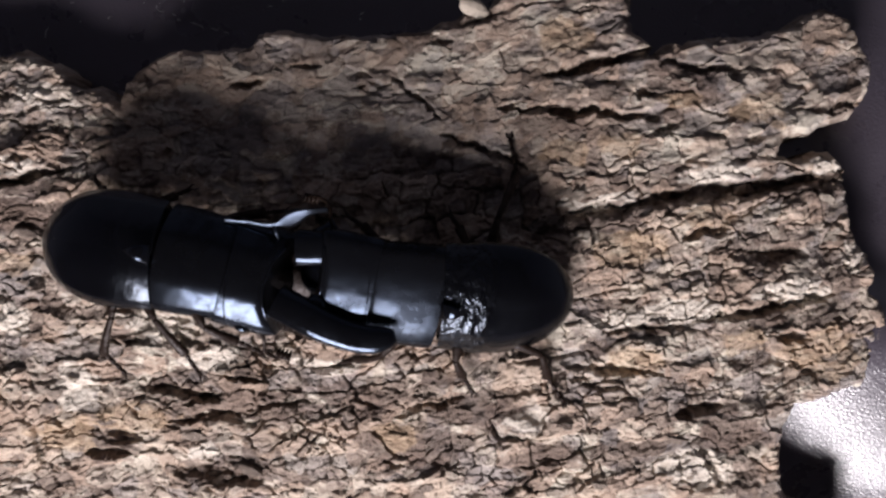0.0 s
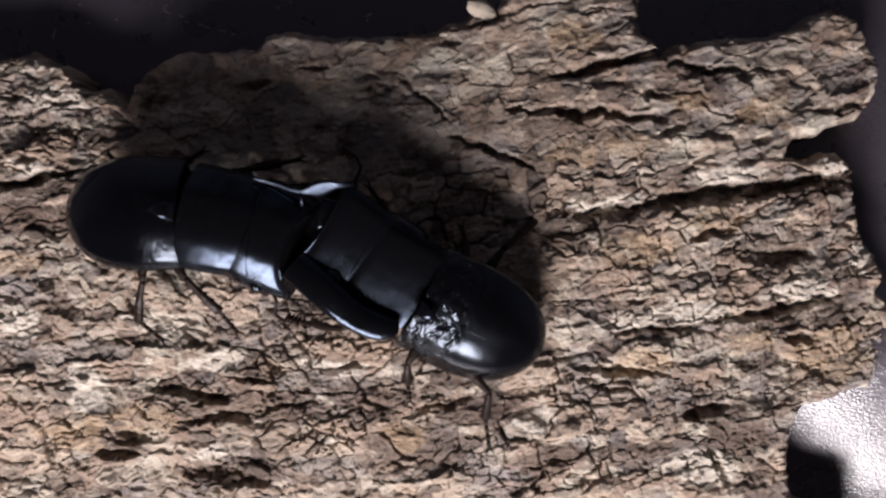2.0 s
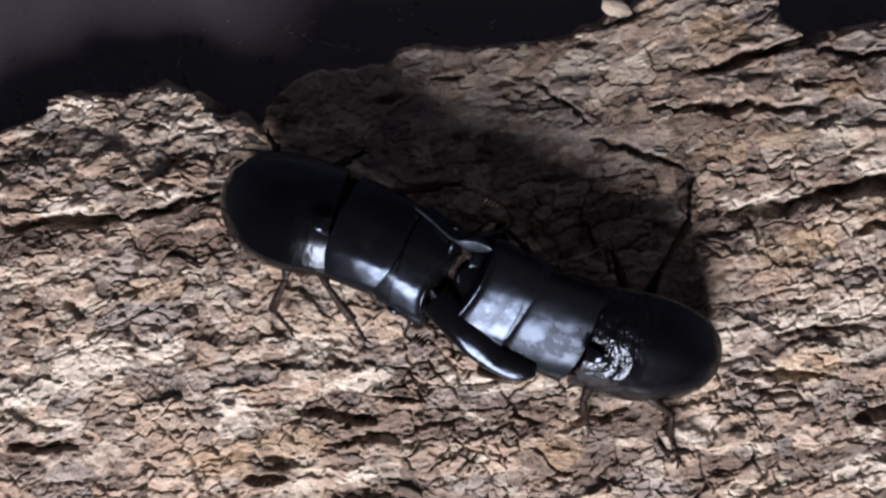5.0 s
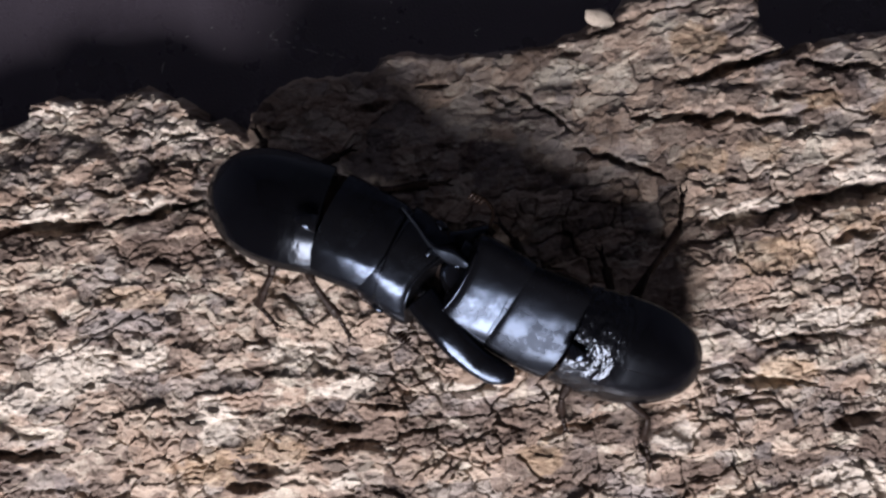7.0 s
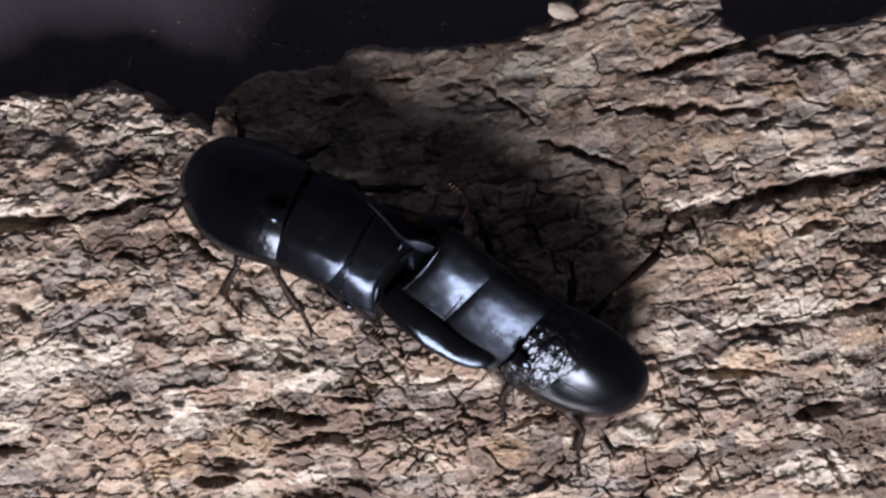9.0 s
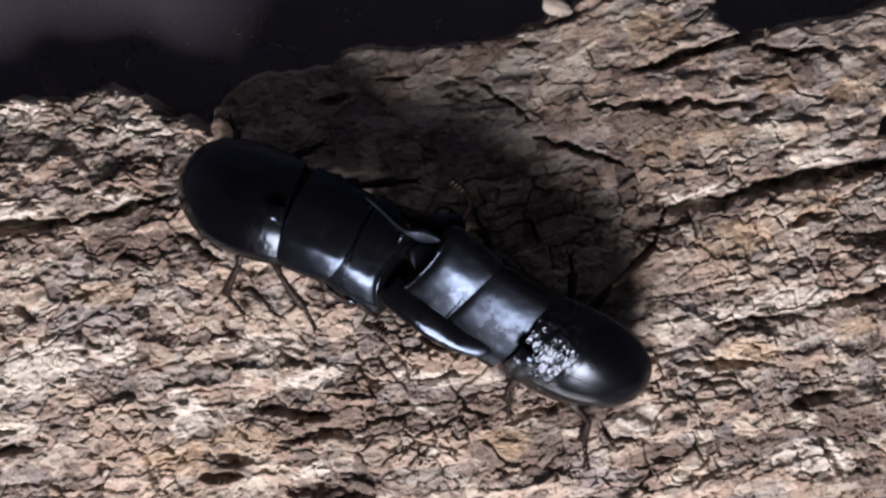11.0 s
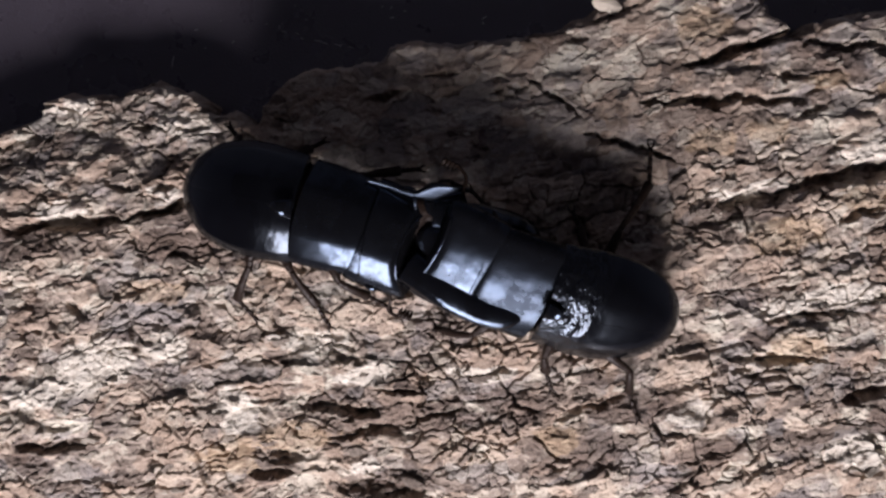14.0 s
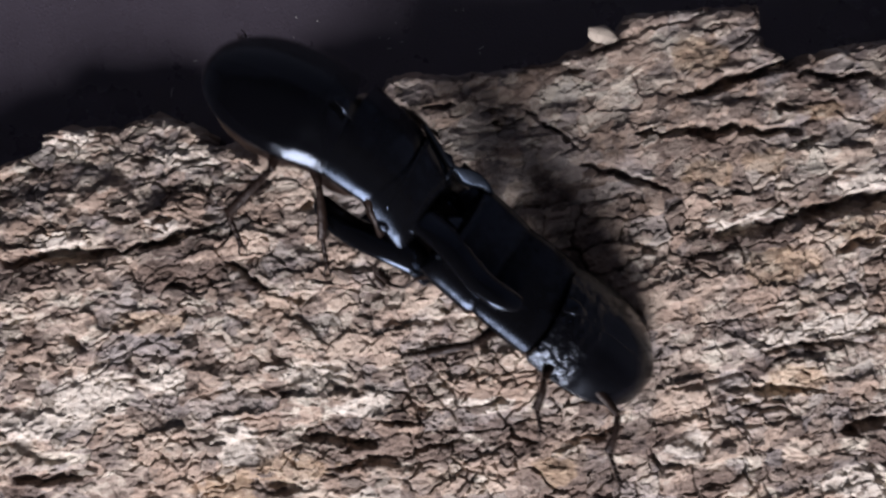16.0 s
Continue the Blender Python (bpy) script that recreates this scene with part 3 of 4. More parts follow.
def shell(xs, half, top, rim, sweep, side=0, gap=0.0, n=20, roof=0.0):
    """A vaulted plate over stations along x: half width, top and rim height there. side: 1 or -1 for one half."""
    bm = bmesh.new()
    rings = []
    for x in xs:
        w, t, r = half(x), top(x), rim(x)
        lo, hi = (0.0, 1.0) if side else (-1.0, 1.0)
        ring = []
        for k in range(n + 1):
            u = lo + (hi - lo) * k / n
            if side and k == 1:
                u = 0.006
            a = u * math.pi / 2 * 1.12
            yy = w * math.copysign(abs(math.sin(min(abs(a), math.pi / 2))) ** 0.86, u) * (1 - 0.10 * max(0, abs(a) - math.pi / 2) / 0.19)
            zz = r + (t - r) * (math.cos(a) if math.cos(a) > 0 else 1.4 * math.cos(a))
            if isinstance(roof, tuple):
                # a flat crown that breaks at a knee into flanks of one slope, rounded at the rim
                knee, fall, soft = roof
                v = abs(u) * 1.06
                c = min(v, 1.0)
                sink = lambda q: 0.5 * (q - knee + math.sqrt((q - knee) ** 2 + soft))
                edge = max(0.0, (c - 0.8) / 0.2) ** 2
                zz = t - fall * w * (sink(c) - sink(0.0))
                zz = zz + (min(zz, r) - zz) * edge * 0.7 - 14 * max(0.0, v - 1)
                yy = w * math.copysign(v if v < 1 else 1 - 2.6 * (v - 1), u)
            elif roof:
                v = min(1.0, abs(u) * 1.06)
                vv = math.sqrt(v * v + 0.006) - math.sqrt(0.006)
                yy, zz = w * math.copysign(v, u) if v < 1 else w * math.copysign(1 - 2.6 * (abs(u) * 1.06 - 1), u), r + (t - r) * (1 - (vv / 0.9256) ** roof) - 14 * max(0.0, abs(u) * 1.06 - 1)
            dx = (sweep(x) if callable(sweep) else sweep) * (abs(u) ** 2.2)
            ring.append((x * MM + dx * MM, ((yy if not side else side * (yy + gap))) * MM, zz * MM))
        inner = [(p[0], p[1] * 0.9, p[2] - 1.4 * MM) for p in reversed(ring)]
        rings.append(ring + inner)
    return loft(rings, bm=bm)


def flank(u, w, roof, crown):
    """The height of such a plate at a share u of its half width w."""
    knee, fall, soft = roof
    sink = lambda q: 0.5 * (q - knee + math.sqrt((q - knee) ** 2 + soft))
    return crown - fall * w * (sink(abs(u)) - sink(0.0))


def blade(points, widths, lean):
    """A raised ridge through points with one flat face, of the given widths, that leans to its right."""
    rings = []
    pts = [Vector(p) for p in points]
    for i, p in enumerate(pts):
        way = pts[min(i + 1, len(pts) - 1)] - pts[max(i - 1, 0)]
        side = Vector((way.y, -way.x, 0)).normalized()
        w = widths[i] * MM
        bow = lambda q: math.tan(radians(lean)) * ((q + 0.5) + 0.4 * (q + 0.5) * q)
        face = [p + side * q * w - Vector((0, 0, bow(q) * w)) for q in (-0.5, -0.35, -0.15, 0.0, 0.15, 0.35, 0.5)]
        low = min(f.z for f in face) - 1.2 * MM
        rings.append(face + [Vector((face[-1].x, face[-1].y, low)) + side * 0.15 * w, Vector((face[0].x, face[0].y, low)) - side * 0.3 * w])
    return loft(rings)


def spread(a, b, n, ends=1.0):
    """Stations from a to b, closer together near the ends."""
    out = []
    for i in range(n + 1):
        u = i / n
        out.append(a + (b - a) * ((1 - ends) * u + ends * 0.5 * (1 - math.cos(math.pi * u))))
    return out


def wing_case_width(x):
    u = -x / 29.0
    return 13.4 * max(1e-3, 1 - max(0.0, (u - 0.28) / 0.725) ** 2.5) ** 0.5 * (0.94 + 0.06 * min(1, u / 0.28))


def case_rim(x):
    return -1.2 - 2.0 * (x / 29) ** 2


def stag_beetle(label, gape, cases, droop, sink, shy, hinges, neck, brow, vault, stance, deep, g=1.0, wide=1.0):
    """A big stag beetle that looks along +x, its origin where the wing cases meet the shield.
    hinges: where the jaws sit on the head; neck: the shield's length; brow: the head's length in the middle and at the sides; vault: how roundly the shield and head arch; deep: how far the belly hangs down; stance: hip, knee, foot and toe of legs that stand out of the usual way."""
    beetle = new("stag_beetle")
    tagged(beetle, label, "beetle", "fighting stag beetles")
    jaws, brow_ridge = {}, None
    for side in (1, -1):
        part("wing_case", shell(
            spread(0.2, -29.0 * g, 38), lambda x: wide * wing_case_width(x / g),
            lambda x: case_rim(x / g) + (7.2 - (1.1 if cases is SMOOTH_CASE else 0.45) * max(0, 1 + x / 6) ** 2) * max(1e-4, 1 - max(0.0, (-x / g - 8) / 21.05) ** 2.4) ** 0.5,
            lambda x: case_rim(x / g), 0.0, side, 0.015, n=30, roof=(0.37, 0.58, 0.05) if cases is SMOOTH_CASE else 2.4), cases, beetle, "black wing case wrinkled towards the shield" if cases is PITTED_CASE else "smooth polished black wing case")
    part("scutellum", tube([(0.6 * MM, 0, 6.3 * MM), (-2 * MM, 0, 7.4 * MM), (-4.4 * MM, 0, 7.6 * MM)], [2.2 * MM, 1.6 * MM, 0.2 * MM], 0.3), JAW, beetle)
    belly = lambda q: (-0.42 * deep + q) * MM
    part("abdomen", tube(spline([(1 * MM, 0, belly(0)), (-10 * MM, 0, belly(-0.5)), (-21 * MM, 0, belly(0.5)), (-26 * MM, 0, belly(1.5))], 5),
        [10.6 * MM] * 4 + [11.6 * MM] * 4 + [11 * MM, 10.4 * MM, 9.6 * MM, 8.6 * MM, 7.4 * MM, 6 * MM, 4 * MM, 1.5 * MM], 0.5 * deep / 10.5, 24), LEG, beetle, "dark underside of the body")
    pronotum = part("pronotum", shell(
        spread(0.3, neck + 1.2, 20), lambda x: 12.6 * wide * (1 - abs((x - 0.45 * neck) / (0.7 * neck)) ** 4 * 0.13) - 0.05 * x, lambda x: vault[1] + 0.5 - 0.006 * (x - 6) ** 2 - max(0, x - neck + 1.5) ** 2 * 0.1,
        lambda x: -0.6, 1.2, n=40, roof=vault[0]), PRONOTUM if cases is SMOOTH_CASE else DULL_SHIELD, beetle, "wide satin black neck shield")
    # the raised hem along the front of the shield
    hem = [(neck + 0.9 + 1.2 * abs(u) ** 2.2, 11.9 * wide * u, flank(u, 12.2 * wide, vault[0], vault[1] + 0.1)) for u in (0.1 * q - 0.9 for q in range(19))]
    part("front_hem", tube([Vector(p) * MM for p in hem], [0.32 * MM] * 19, 0.8, 8), JAW, pronotum, "thin raised hem of the shield")
    part("breast_plate", tube(spline([(0, 0, belly(0)), (7 * MM, 0, belly(-0.3)), (13 * MM, 0, belly(0.7))], 4), [9.5 * MM, 10.5 * MM, 11 * MM, 11 * MM, 11 * MM, 10.6 * MM, 10 * MM, 9 * MM, 6.5 * MM], 0.5 * deep / 11, 24), LEG, pronotum, "dark underside of the neck shield")
    head = part("head", shell(
        spread(0.0, brow[0], 18), lambda x: 12.6 * wide * (1 - abs((x / brow[0] - 0.45) / 0.6) ** 5 * 0.10), lambda x: vault[1] - 0.006 * (x - 5) ** 2 - max(0, x - brow[0] + 2) ** 2 * 0.15,
        lambda x: -1.2, lambda x: -0.6 + (brow[1] - brow[0] + 0.6) * max(0.0, x / brow[0]), n=40, roof=vault[0]), HEAD, beetle, "broad flat satin black head")
    rim = [(brow[0] - 0.2 + (brow[1] - brow[0]) * abs(u) ** 2.2, 12.2 * wide * u, flank(u, 12.4 * wide, vault[0], vault[1] - 0.65)) for u in (0.08 * q - 0.72 for q in range(19))]
    part("brow_rim", tube([Vector(p) * MM for p in rim], [0.2 * MM] + [0.4 * MM] * 17 + [0.2 * MM], 0.8, 8), JAW, head, "thin raised rim of the brow")
    part("throat", tube(spline([(0, 0, -3.5 * MM), (7 * MM, 0, -4 * MM), (13 * MM, 0, -3 * MM)], 4), [8 * MM, 9.8 * MM, 10.8 * MM, 11.2 * MM, 11.2 * MM, 10.8 * MM, 9.8 * MM, 8 * MM, 5 * MM], 0.48, 24), LEG, head, "dark underside of the head")
    part("upper_lip", tube(spline([((brow[0] - 3) * MM, 0, -0.4 * MM), ((brow[0] + 1.5) * MM, 0, -1.8 * MM), ((brow[0] + 5) * MM, 0, -3.2 * MM)], 4), [4.6 * MM, 4.8 * MM, 4.8 * MM, 4.6 * MM, 4.3 * MM, 3.8 * MM, 3.1 * MM, 2.2 * MM, 0.7 * MM], 0.4, 16), JAW, head, "notched black upper lip")
    part("mouthparts", tube(spline([((brow[0] - 3) * MM, 0.5 * MM, -5 * MM), ((brow[0] + 4) * MM, 0.5 * MM, -5.4 * MM), ((brow[0] + 12) * MM, 0.5 * MM, -6 * MM)], 4), [7.5 * MM, 8.4 * MM, 8.8 * MM, 8.8 * MM, 8.6 * MM, 8.0 * MM, 7.0 * MM, 5.4 * MM, 3 * MM], 0.25, 20), LEG, head, "dark brown mouthparts between the jaws")
    for side in (1, -1):
        part("palp", tube(spline([(14 * MM, side * 3 * MM, -5 * MM), (17 * MM, side * 4.5 * MM, -6.5 * MM), (18.5 * MM, side * 3.5 * MM, -8 * MM)], 4), [0.7 * MM] * 8 + [0.3 * MM], 1, 8), LEG, head, "brown feeler beside the mouth")
        eye = bmesh.new()
        bmesh.ops.create_uvsphere(eye, u_segments=14, v_segments=10, radius=1.5 * MM)
        for v in eye.verts:
            v.co = (v.co.x * 1.2 + 6.5 * MM, v.co.y * 0.8 + side * 11.7 * MM, v.co.z * 0.8 - 0.4 * MM)
        part("eye", eye, JAW, head)
        feel = spline([(9.5 * MM, side * 11 * MM, -2.5 * MM), (12 * MM, side * 13.5 * MM, -3 * MM), (13 * MM, side * 16.5 * MM, -5 * MM), (16 * MM, side * 17.5 * MM, -7 * MM)], 5)
        bm = tube(feel, [0.42 * MM] * (len(feel) - 1) + [0.3 * MM], 1, 8)
        for q in range(4):
            at = feel[-1] + Vector((0.9 * q * MM, 0, 0))
            tube([at, at + Vector((0.1 * MM, -side * 1.5 * MM, -0.4 * MM)), at + Vector((0.3 * MM, -side * 2.4 * MM, -0.8 * MM))], [0.5 * MM, 0.45 * MM, 0.1 * MM], 1, 8, bm)
        part("antenna", bm, LEG, head, "thin elbowed feeler with a comb tip")
        # a jaw: broad and blunt, it runs almost straight, then hooks in, with one strong tooth inside
        k = 0 if side > 0 else 1
        a, dip, hinge = radians(gape[k]) * side, droop[k], Vector((hinges[k][0] * MM, side * hinges[k][1] * MM, 0))
        turn = lambda p: hinge + Vector(((p[0] * math.cos(a) - side * p[1] * math.sin(a)) * MM, (p[0] * math.sin(a) + side * p[1] * math.cos(a)) * MM, (p[2] - sink) * MM))
        line = spline([turn(p) for p in ((-2, -0.2, -0.6), (4, 0.2, 0.6), (10, 0.7, 0.7 - 0.2 * dip), (16, 0.6, -0.5 * dip), (21.5, -0.7, -0.8 * dip), (25.5, -3.4, -dip))], 7)
        m = len(line)
        bm = tube(line, [(4.1 - 1.1 * (i / m) - 2.1 * (max(0, i / m - 0.76) / 0.24) ** 1.8) * MM for i in range(m)], 0.5, 18)
        # the ridge that runs from the brow into the blunt inner tooth
        if side == shy and side > 0:
            lobe = spline([Vector((x * MM, side * y * MM, (z - sink) * MM)) for x, y, z in ((-3.5, 10.2, -1.0), (1, 9.6, -0.2), (6.5, 8.6, 1.2), (10, 9.4, 2.8), (14.5, 11.0, 4.2), (19, 11.4, 3.0))], 6)
            m = len(lobe)
            ridge = blade(lobe, [0.35 + 0.4 * min(1, 2 * i / m) + 2.0 * math.exp(-(((i / m - 0.64) / 0.12) ** 2)) for i in range(m)], 30)
            # the short spur from the ridge down the front of the brow
            tube([Vector((7.2, side * 8.6, 4.0)) * MM, Vector((7.6, side * 7.0, 3.9)) * MM, Vector((8.0, side * 5.4, 3.5)) * MM], [0.5 * MM, 0.4 * MM, 0.2 * MM], 0.8, 8, ridge)
            brow_ridge = part("brow_ridge", ridge, RIDGE, head, "raised ridge between the brow and the jaw")
        tube([turn((6, -1, 0.2)), turn((6.5, -3.4, 0.1)), turn((6, -5.2, 0.0))], [2.8 * MM, 2.4 * MM, 1.6 * MM], 0.5, 12, bm)
        jaw = part("mandible", bm, JAW, head, "long curved black jaw with an inner tooth")
        jaws[side] = jaw, hinge.copy()
    for side in (1, -1):
        for name, hip, knee, foot, toe in (
            ("front_leg", (8, 8, -2.5), (13, 16.5, -1.5), (19, 21.5, -8), (23.5, 24.5, -11)),
            ("middle_leg", (-5, 8, -3), (-6, 16, -2), (-3.5, 23, -9), (-1, 28, -11.5)),
            ("hind_leg", (-12, 8, -3), (-17, 15, -2), (-21.5, 21, -9), (-25.5, 26, -11.5)),
        ):
            if (name, side) in stance:
                hip, knee, foot, toe = stance[name, side]
            elif side == shy:
                knee, foot, toe = ((p[0], 0.52 * p[1] + 2, p[2] - 1.5) for p in (knee, foot, toe))
            hip, knee, foot, toe = (Vector((p[0] * MM, side * p[1] * MM, p[2] * MM)) for p in (hip, knee, foot, toe))
            leg = part(name, tube(spline([hip, hip.lerp(knee, 0.5) + Vector((0, 0, 0.8 * MM)), knee], 5), [1.3 * MM, 1.5 * MM, 1.6 * MM, 1.6 * MM, 1.5 * MM, 1.4 * MM, 1.3 * MM, 1.15 * MM, 1.0 * MM, 0.85 * MM, 0.7 * MM], 0.75, 12), LEG, beetle)
            shin = tube(spline([knee, knee.lerp(foot, 0.5) + Vector((0, 0, 0.6 * MM)), foot], 5), [(0.7 + 0.06 * i) * MM for i in range(11)], 0.7, 10)
            for q in (0.45, 0.65, 0.85):
                at = knee.lerp(foot, q) + Vector((0, 0, 0.4 * MM))
                out = (foot - knee).normalized()
                tube([at, at + out.cross(Vector((0, 0, side))) * 1.2 * MM + out * 0.6 * MM, at + out.cross(Vector((0, 0, side))) * 1.8 * MM + out * 1.3 * MM], [0.45 * MM, 0.3 * MM, 0.05 * MM], 1, 6, shin)
            part("tibia", shin, LEG, leg)
            toes = bmesh.new()
            for q in range(4):
                a, b = foot.lerp(toe, q / 4.6), foot.lerp(toe, (q + 1) / 4.6)
                tube([a, a.lerp(b, 0.35), b], [0.42 * MM, 0.5 * MM, 0.68 * MM], 1, 8, toes)
            for w in (1, -1):
                end = foot.lerp(toe, 4 / 4.6)
                way = (toe - foot).normalized()
                across = way.cross(Vector((0, 0, 1)))
                tube([end, end + way * 1.2 * MM + across * w * 0.9 * MM, end + way * 2.1 * MM + across * w * 0.8 * MM - Vector((0, 0, 0.6 * MM))], [0.3 * MM, 0.25 * MM, 0.04 * MM], 1, 6, toes)
            part("tarsus", toes, LEG, leg)
    return beetle, pronotum, head, jaws, neck, brow_ridge


# seconds, x, y of the waist, heading, and the turn of the head against the body
DARK_ROWS = [
    (0, -0.0632, -0.0013, -8.7, -5.4),
    (0.5, -0.0587, 0.0011, -8.1, -10.5),
    (1, -0.0575, 0.0050, -7.4, -6.5),
    (1.5, -0.0574, 0.0065, -4.9, -8.3),
    (2, -0.0606, 0.0085, -1.5, -16.6),
    (2.5, -0.0588, 0.0075, -1.7, -20.0),
    (3, -0.0602, 0.0123, -9.3, -19.0),
    (3.5, -0.0625, 0.0095, -15.3, -15.8),
    (4, -0.0598, 0.0098, -14.5, -18.5),
    (6.5, -0.0598, 0.0107, -22.0, -15.5),
    (7, -0.0591, 0.0126, -18.1, -18.0),
    (7.5, -0.0603, 0.0127, -18.3, -17.8),
    (8, -0.0594, 0.0131, -21.1, -13.3),
    (8.5, -0.0571, 0.0098, -22.5, -13.9),
    (9, -0.0573, 0.0121, -23.2, -13.0),
    (11.5, -0.0576, 0.0130, -20.0, -13.1),
    (12, -0.0605, 0.0136, -15.0, -22),
    (12.5, -0.0660, 0.0137, -14.5, -16.0),
    (13, -0.0672, 0.0119, -17.8, -8.0),
    (13.5, -0.0683, 0.0124, -19.3, -6.0),
    (14, -0.0682, 0.0139, -16.4, -8.0),
    (14.5, -0.0635, 0.0107, -21.3, -5.0),
    (15, -0.0649, 0.0197, -22.2, -5.9),
    (15.5, -0.0535, 0.0253, -26.2, -11.0),
    (15.7, -0.0528, 0.0261, -29.0, -8.4),
    (16, -0.0534, 0.0375, -28.4, -17.7),
]
PALE_ROWS = [
    (0, -0.0002, -0.0115, 176.5, -6.1),
    (0.5, 0.0018, -0.0114, 179.4, -6.4),
    (1, 0.0008, -0.0063, 153.6, -7.9),
    (1.5, -0.0030, -0.0128, 149.1, 10.2),
    (2, -0.0068, -0.0110, 152.0, -6.8),
    (2.5, -0.0011, -0.0149, 159.1, -5.7),
    (3, -0.0027, -0.0137, 159.3, -5.0),
    (3.5, -0.0065, -0.0175, 161.1, -7.8),
    (4, -0.0046, -0.0183, 163.8, -13.3),
    (6.5, -0.0074, -0.0162, 156.9, -5.6),
    (7, -0.0054, -0.0156, 157.1, -7.3),
    (7.5, -0.0068, -0.0153, 156.1, -5.9),
    (8, -0.0066, -0.0153, 152.9, -6.8),
    (8.5, -0.0071, -0.0214, 148.1, -8.5),
    (9, -0.0079, -0.0182, 145.9, -7.1),
    (11.5, -0.0069, -0.0181, 147.9, -9.2),
    (12, -0.0100, -0.0156, 148.8, -10.0),
    (12.5, -0.0157, -0.0118, 157.7, -13.1),
    (13, -0.0126, -0.0140, 156.3, -12.0),
    (13.5, -0.0154, -0.0113, 158.0, -9.3),
    (14, -0.0134, -0.0097, 159.9, -8.7),
    (14.5, -0.0091, -0.0114, 163.9, -11.7),
    (15, -0.0108, -0.0111, 168.2, -21.4),
    (15.5, -0.0065, -0.0140, 160.4, -22.3),
    (15.7, -0.0066, -0.0122, 150.2, -9.7),
    (16, -0.0116, -0.0053, 142.1, -7.1),
]


def crawl(fighter, rows, lift, nose, rolls, stoop, bow):
    """Keys a beetle: its body along the rows, its shield and head bent at the neck."""
    beetle, pronotum, head, jaws, nape, ridge = fighter
    pitch = lambda t: float(np.interp(t, *zip(*nose)))
    tilt = lambda t: float(np.interp(t, *zip(*rolls)))
    rise = lambda t: float(np.interp(t, *zip(*lift)))
    walk(beetle, [(t, pose(x, y, rise(t), tilt(t), -pitch(t), yaw)) for t, x, y, yaw, bend in rows])
    neck = lambda bend: pose(0, 0, 0, 0, stoop, 0.6 * bend)
    walk(pronotum, [(t, neck(bend)) for t, x, y, yaw, bend in rows])
    walk(head, [(t, neck(bend) @ pose(nape * MM, 0, 0.4 * MM, 0, bow, 0.7 * bend)) for t, x, y, yaw, bend in rows])

def bite(fighter, side, rows):
    """Keys one jaw on its head: seconds, degrees of opening, degrees of lifting."""
    jaw, hinge = fighter[3][side]
    walk(jaw, [(t, pose(*hinge, 0, -up, side * out) @ pose(*-hinge)) for t, out, up in rows])


def flex(fighter, rows):
    """Keys the ridge of the upper jaw, which swings about the side of the head: seconds, degrees."""
    hinge = Vector((-4 * MM, 10 * MM, 0))
    walk(fighter[5], [(t, pose(*hinge, 0, 0, out) @ pose(*-hinge)) for t, out in rows])


room()
leather()
lint()
slab = bark()
FIRST_STANCE = {
    ("hind_leg", -1): ((-10, 8, -3), (-9.5, 15.5, -2), (-13.5, 25, -9), (-8, 30, -12)),
    ("middle_leg", -1): ((-4, 8, -3), (0.5, 14.5, -2), (6, 22, -9), (10, 27.5, -12)),
    ("front_leg", -1): ((8, 8, -2.5), (12, 14.5, -2), (18, 17, -8), (24, 19.5, -12)),
}
SECOND_STANCE = {
    ("hind_leg", 1): ((-12, 8, -2), (-25, 13, 0.5), (-28, 20.5, -2.5), (-33, 27, 0)),
    ("middle_leg", 1): ((-5, 9, -2), (-4.5, 15.5, 1), (-7, 21, -2), (-10, 25.5, -1)),
    ("hind_leg", -1): ((-10, 8, -5), (-12, 17, -9), (-17, 26, -19), (-15, 34, -24)),
}
first = stag_beetle("large glossy black stag beetle locking jaws on rough bark", (10, -2), SMOOTH_CASE, (9.0, 0.5), -3.2, 1, ((15, 9.5), (14.5, 4.4)), 15.5, (8.6, 15.0), ((0.38, 0.56, 0.03), 4.6), FIRST_STANCE, 14.0)
second = stag_beetle("large satin black stag beetle gripped by its rival's jaws", (-4, -44), PITTED_CASE, (9.0, 9.0), 6.0, -1, ((11, 8.8), (11, 8.8)), 16.2, (11.5, 13.5), ((0.5, 0.36, 0.1), 3.6), SECOND_STANCE, 11.0, g=1.08, wide=1.07)

flakes(slab)
curled_flake(slab)


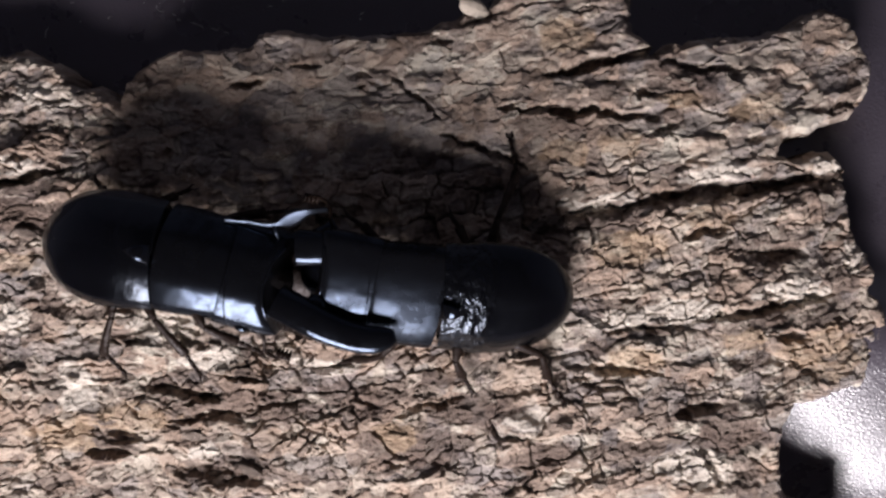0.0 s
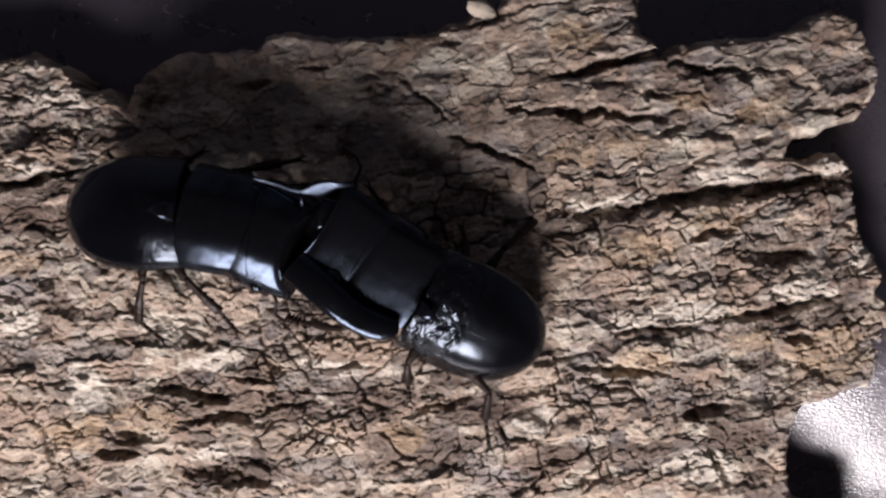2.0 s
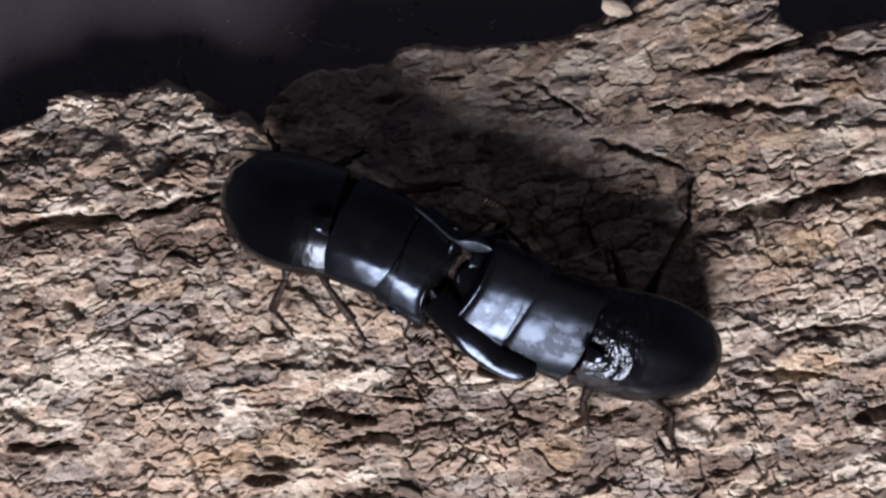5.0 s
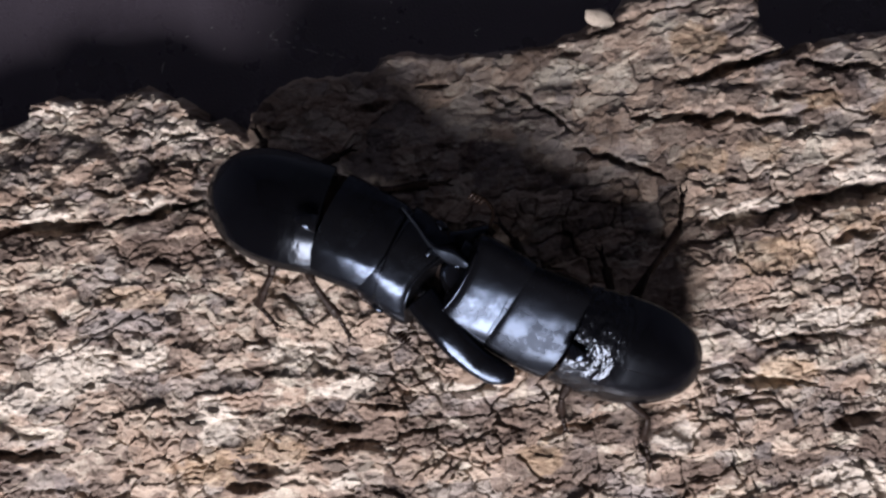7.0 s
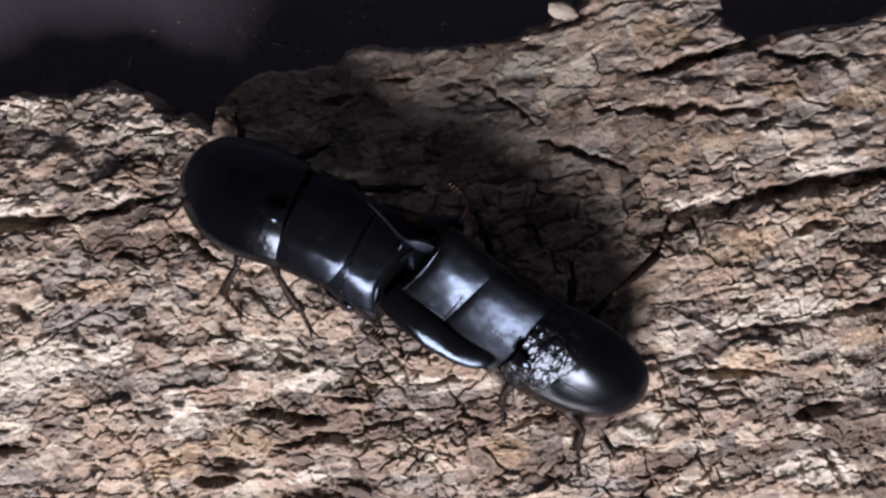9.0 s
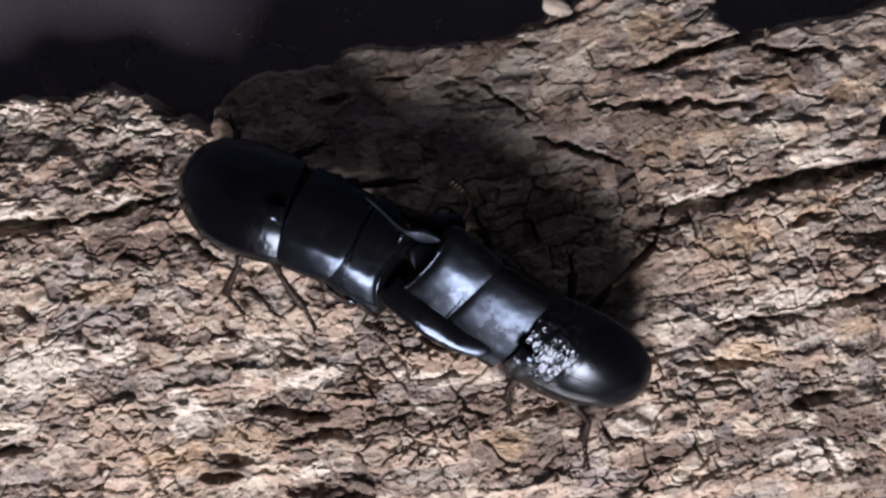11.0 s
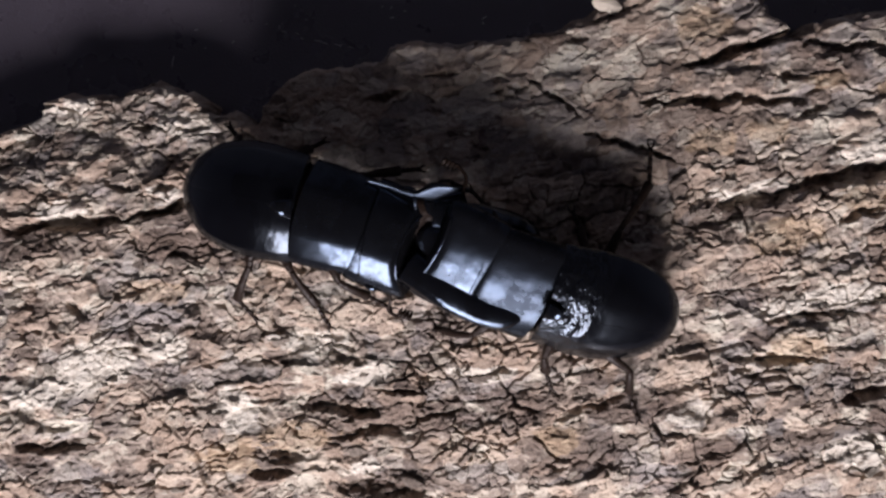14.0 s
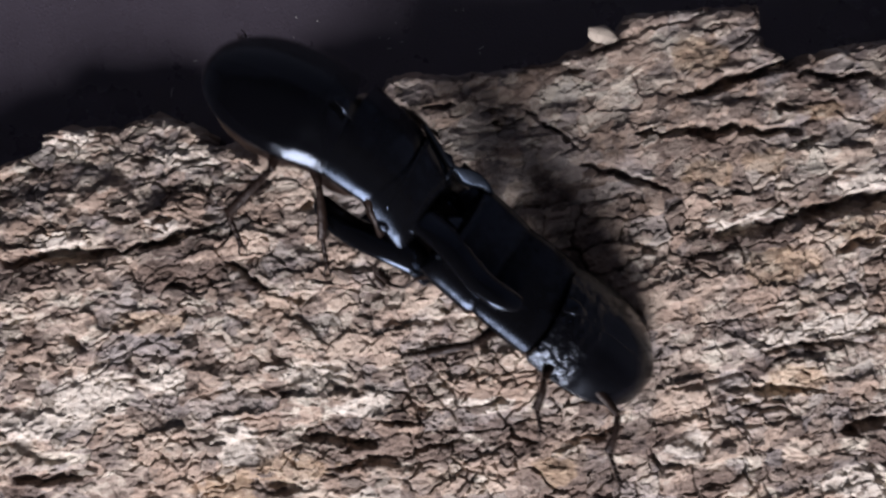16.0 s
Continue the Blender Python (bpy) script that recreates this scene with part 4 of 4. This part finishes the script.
def motions():
    crawl(first, DARK_ROWS, [(0, 0.0432), (0.9, 0.0418), (14.7, 0.0418), (15.0, 0.0422), (15.5, 0.0455), (16, 0.056)], [(0, 5), (14.6, 5), (15.2, 8), (15.7, 0), (16, -19)], [(0, -2), (0.7, 2), (1.6, 4), (2, -3), (2.5, 4), (4, 6), (6.5, 8), (9, 8), (11.5, 7), (12.2, 4), (14.7, 3), (15.0, -32), (15.5, -36), (16, -23)], 8, 9)
    crawl(second, PALE_ROWS, [(0, 0.0375), (4, 0.0375), (11.5, 0.0385), (14.7, 0.0385), (15.0, 0.0390), (15.3, 0.0395), (16, 0.041)], [(0, 5), (14.6, 5), (15.3, 14), (16, 16)], [(0, -21), (0.6, -21), (1, -16), (1.5, -21), (2, -15), (2.5, -21), (3.5, -26), (6.5, -25), (7.5, -26), (8, -29), (8.5, -33), (9, -33), (11.5, -31), (12, -22), (12.5, -22), (13.2, -26), (14.6, -25), (15.2, 12), (16, 24)], 0, 1)
    bite(first, -1, [(0, 9, 10), (0.5, 7, 10), (1, 2, 10), (1.2, -6, 12), (1.3, -22, 16), (1.5, -27, 17), (1.7, -22, 16), (1.8, -2, 12), (2, 17, 10), (2.5, 12, 10), (3, 7, 10), (3.5, 9, 10), (4, 7, 10), (6.5, 11, 10), (7, 11, 10), (7.5, 8, 10), (8, 5, 10), (8.5, 2, 10), (9, 3, 10),
        (11.5, 3, 10), (12, 7, 10), (12.5, 13, 10), (13, 12, 10), (13.5, 7, 10), (14, 10, 10), (14.5, 8, 10), (15, 9, 11), (15.5, 12, 21), (16, 12, 30)])
    flex(first, [(0, 19), (0.5, 12), (1, 17), (1.5, 15), (2, 16), (2.5, 12), (3, -3), (3.5, 9), (4, 7), (6.5, -2), (7, -7), (7.5, -7), (8.5, -6), (9, -1), (11.5, 2), (12, 10), (12.5, 20), (13, 20), (13.5, 20), (14, 14), (14.5, 6), (15, 0), (16, 0)])
    bite(first, 1, [(0, 0, 0), (14.7, 0, 0), (15.0, -24, -12), (16, -26, -14)])
    bite(second, 1, [(0, 0, 0), (14.7, 0, 0), (15.0, 15, 9), (16, 16, 10)])


motions()
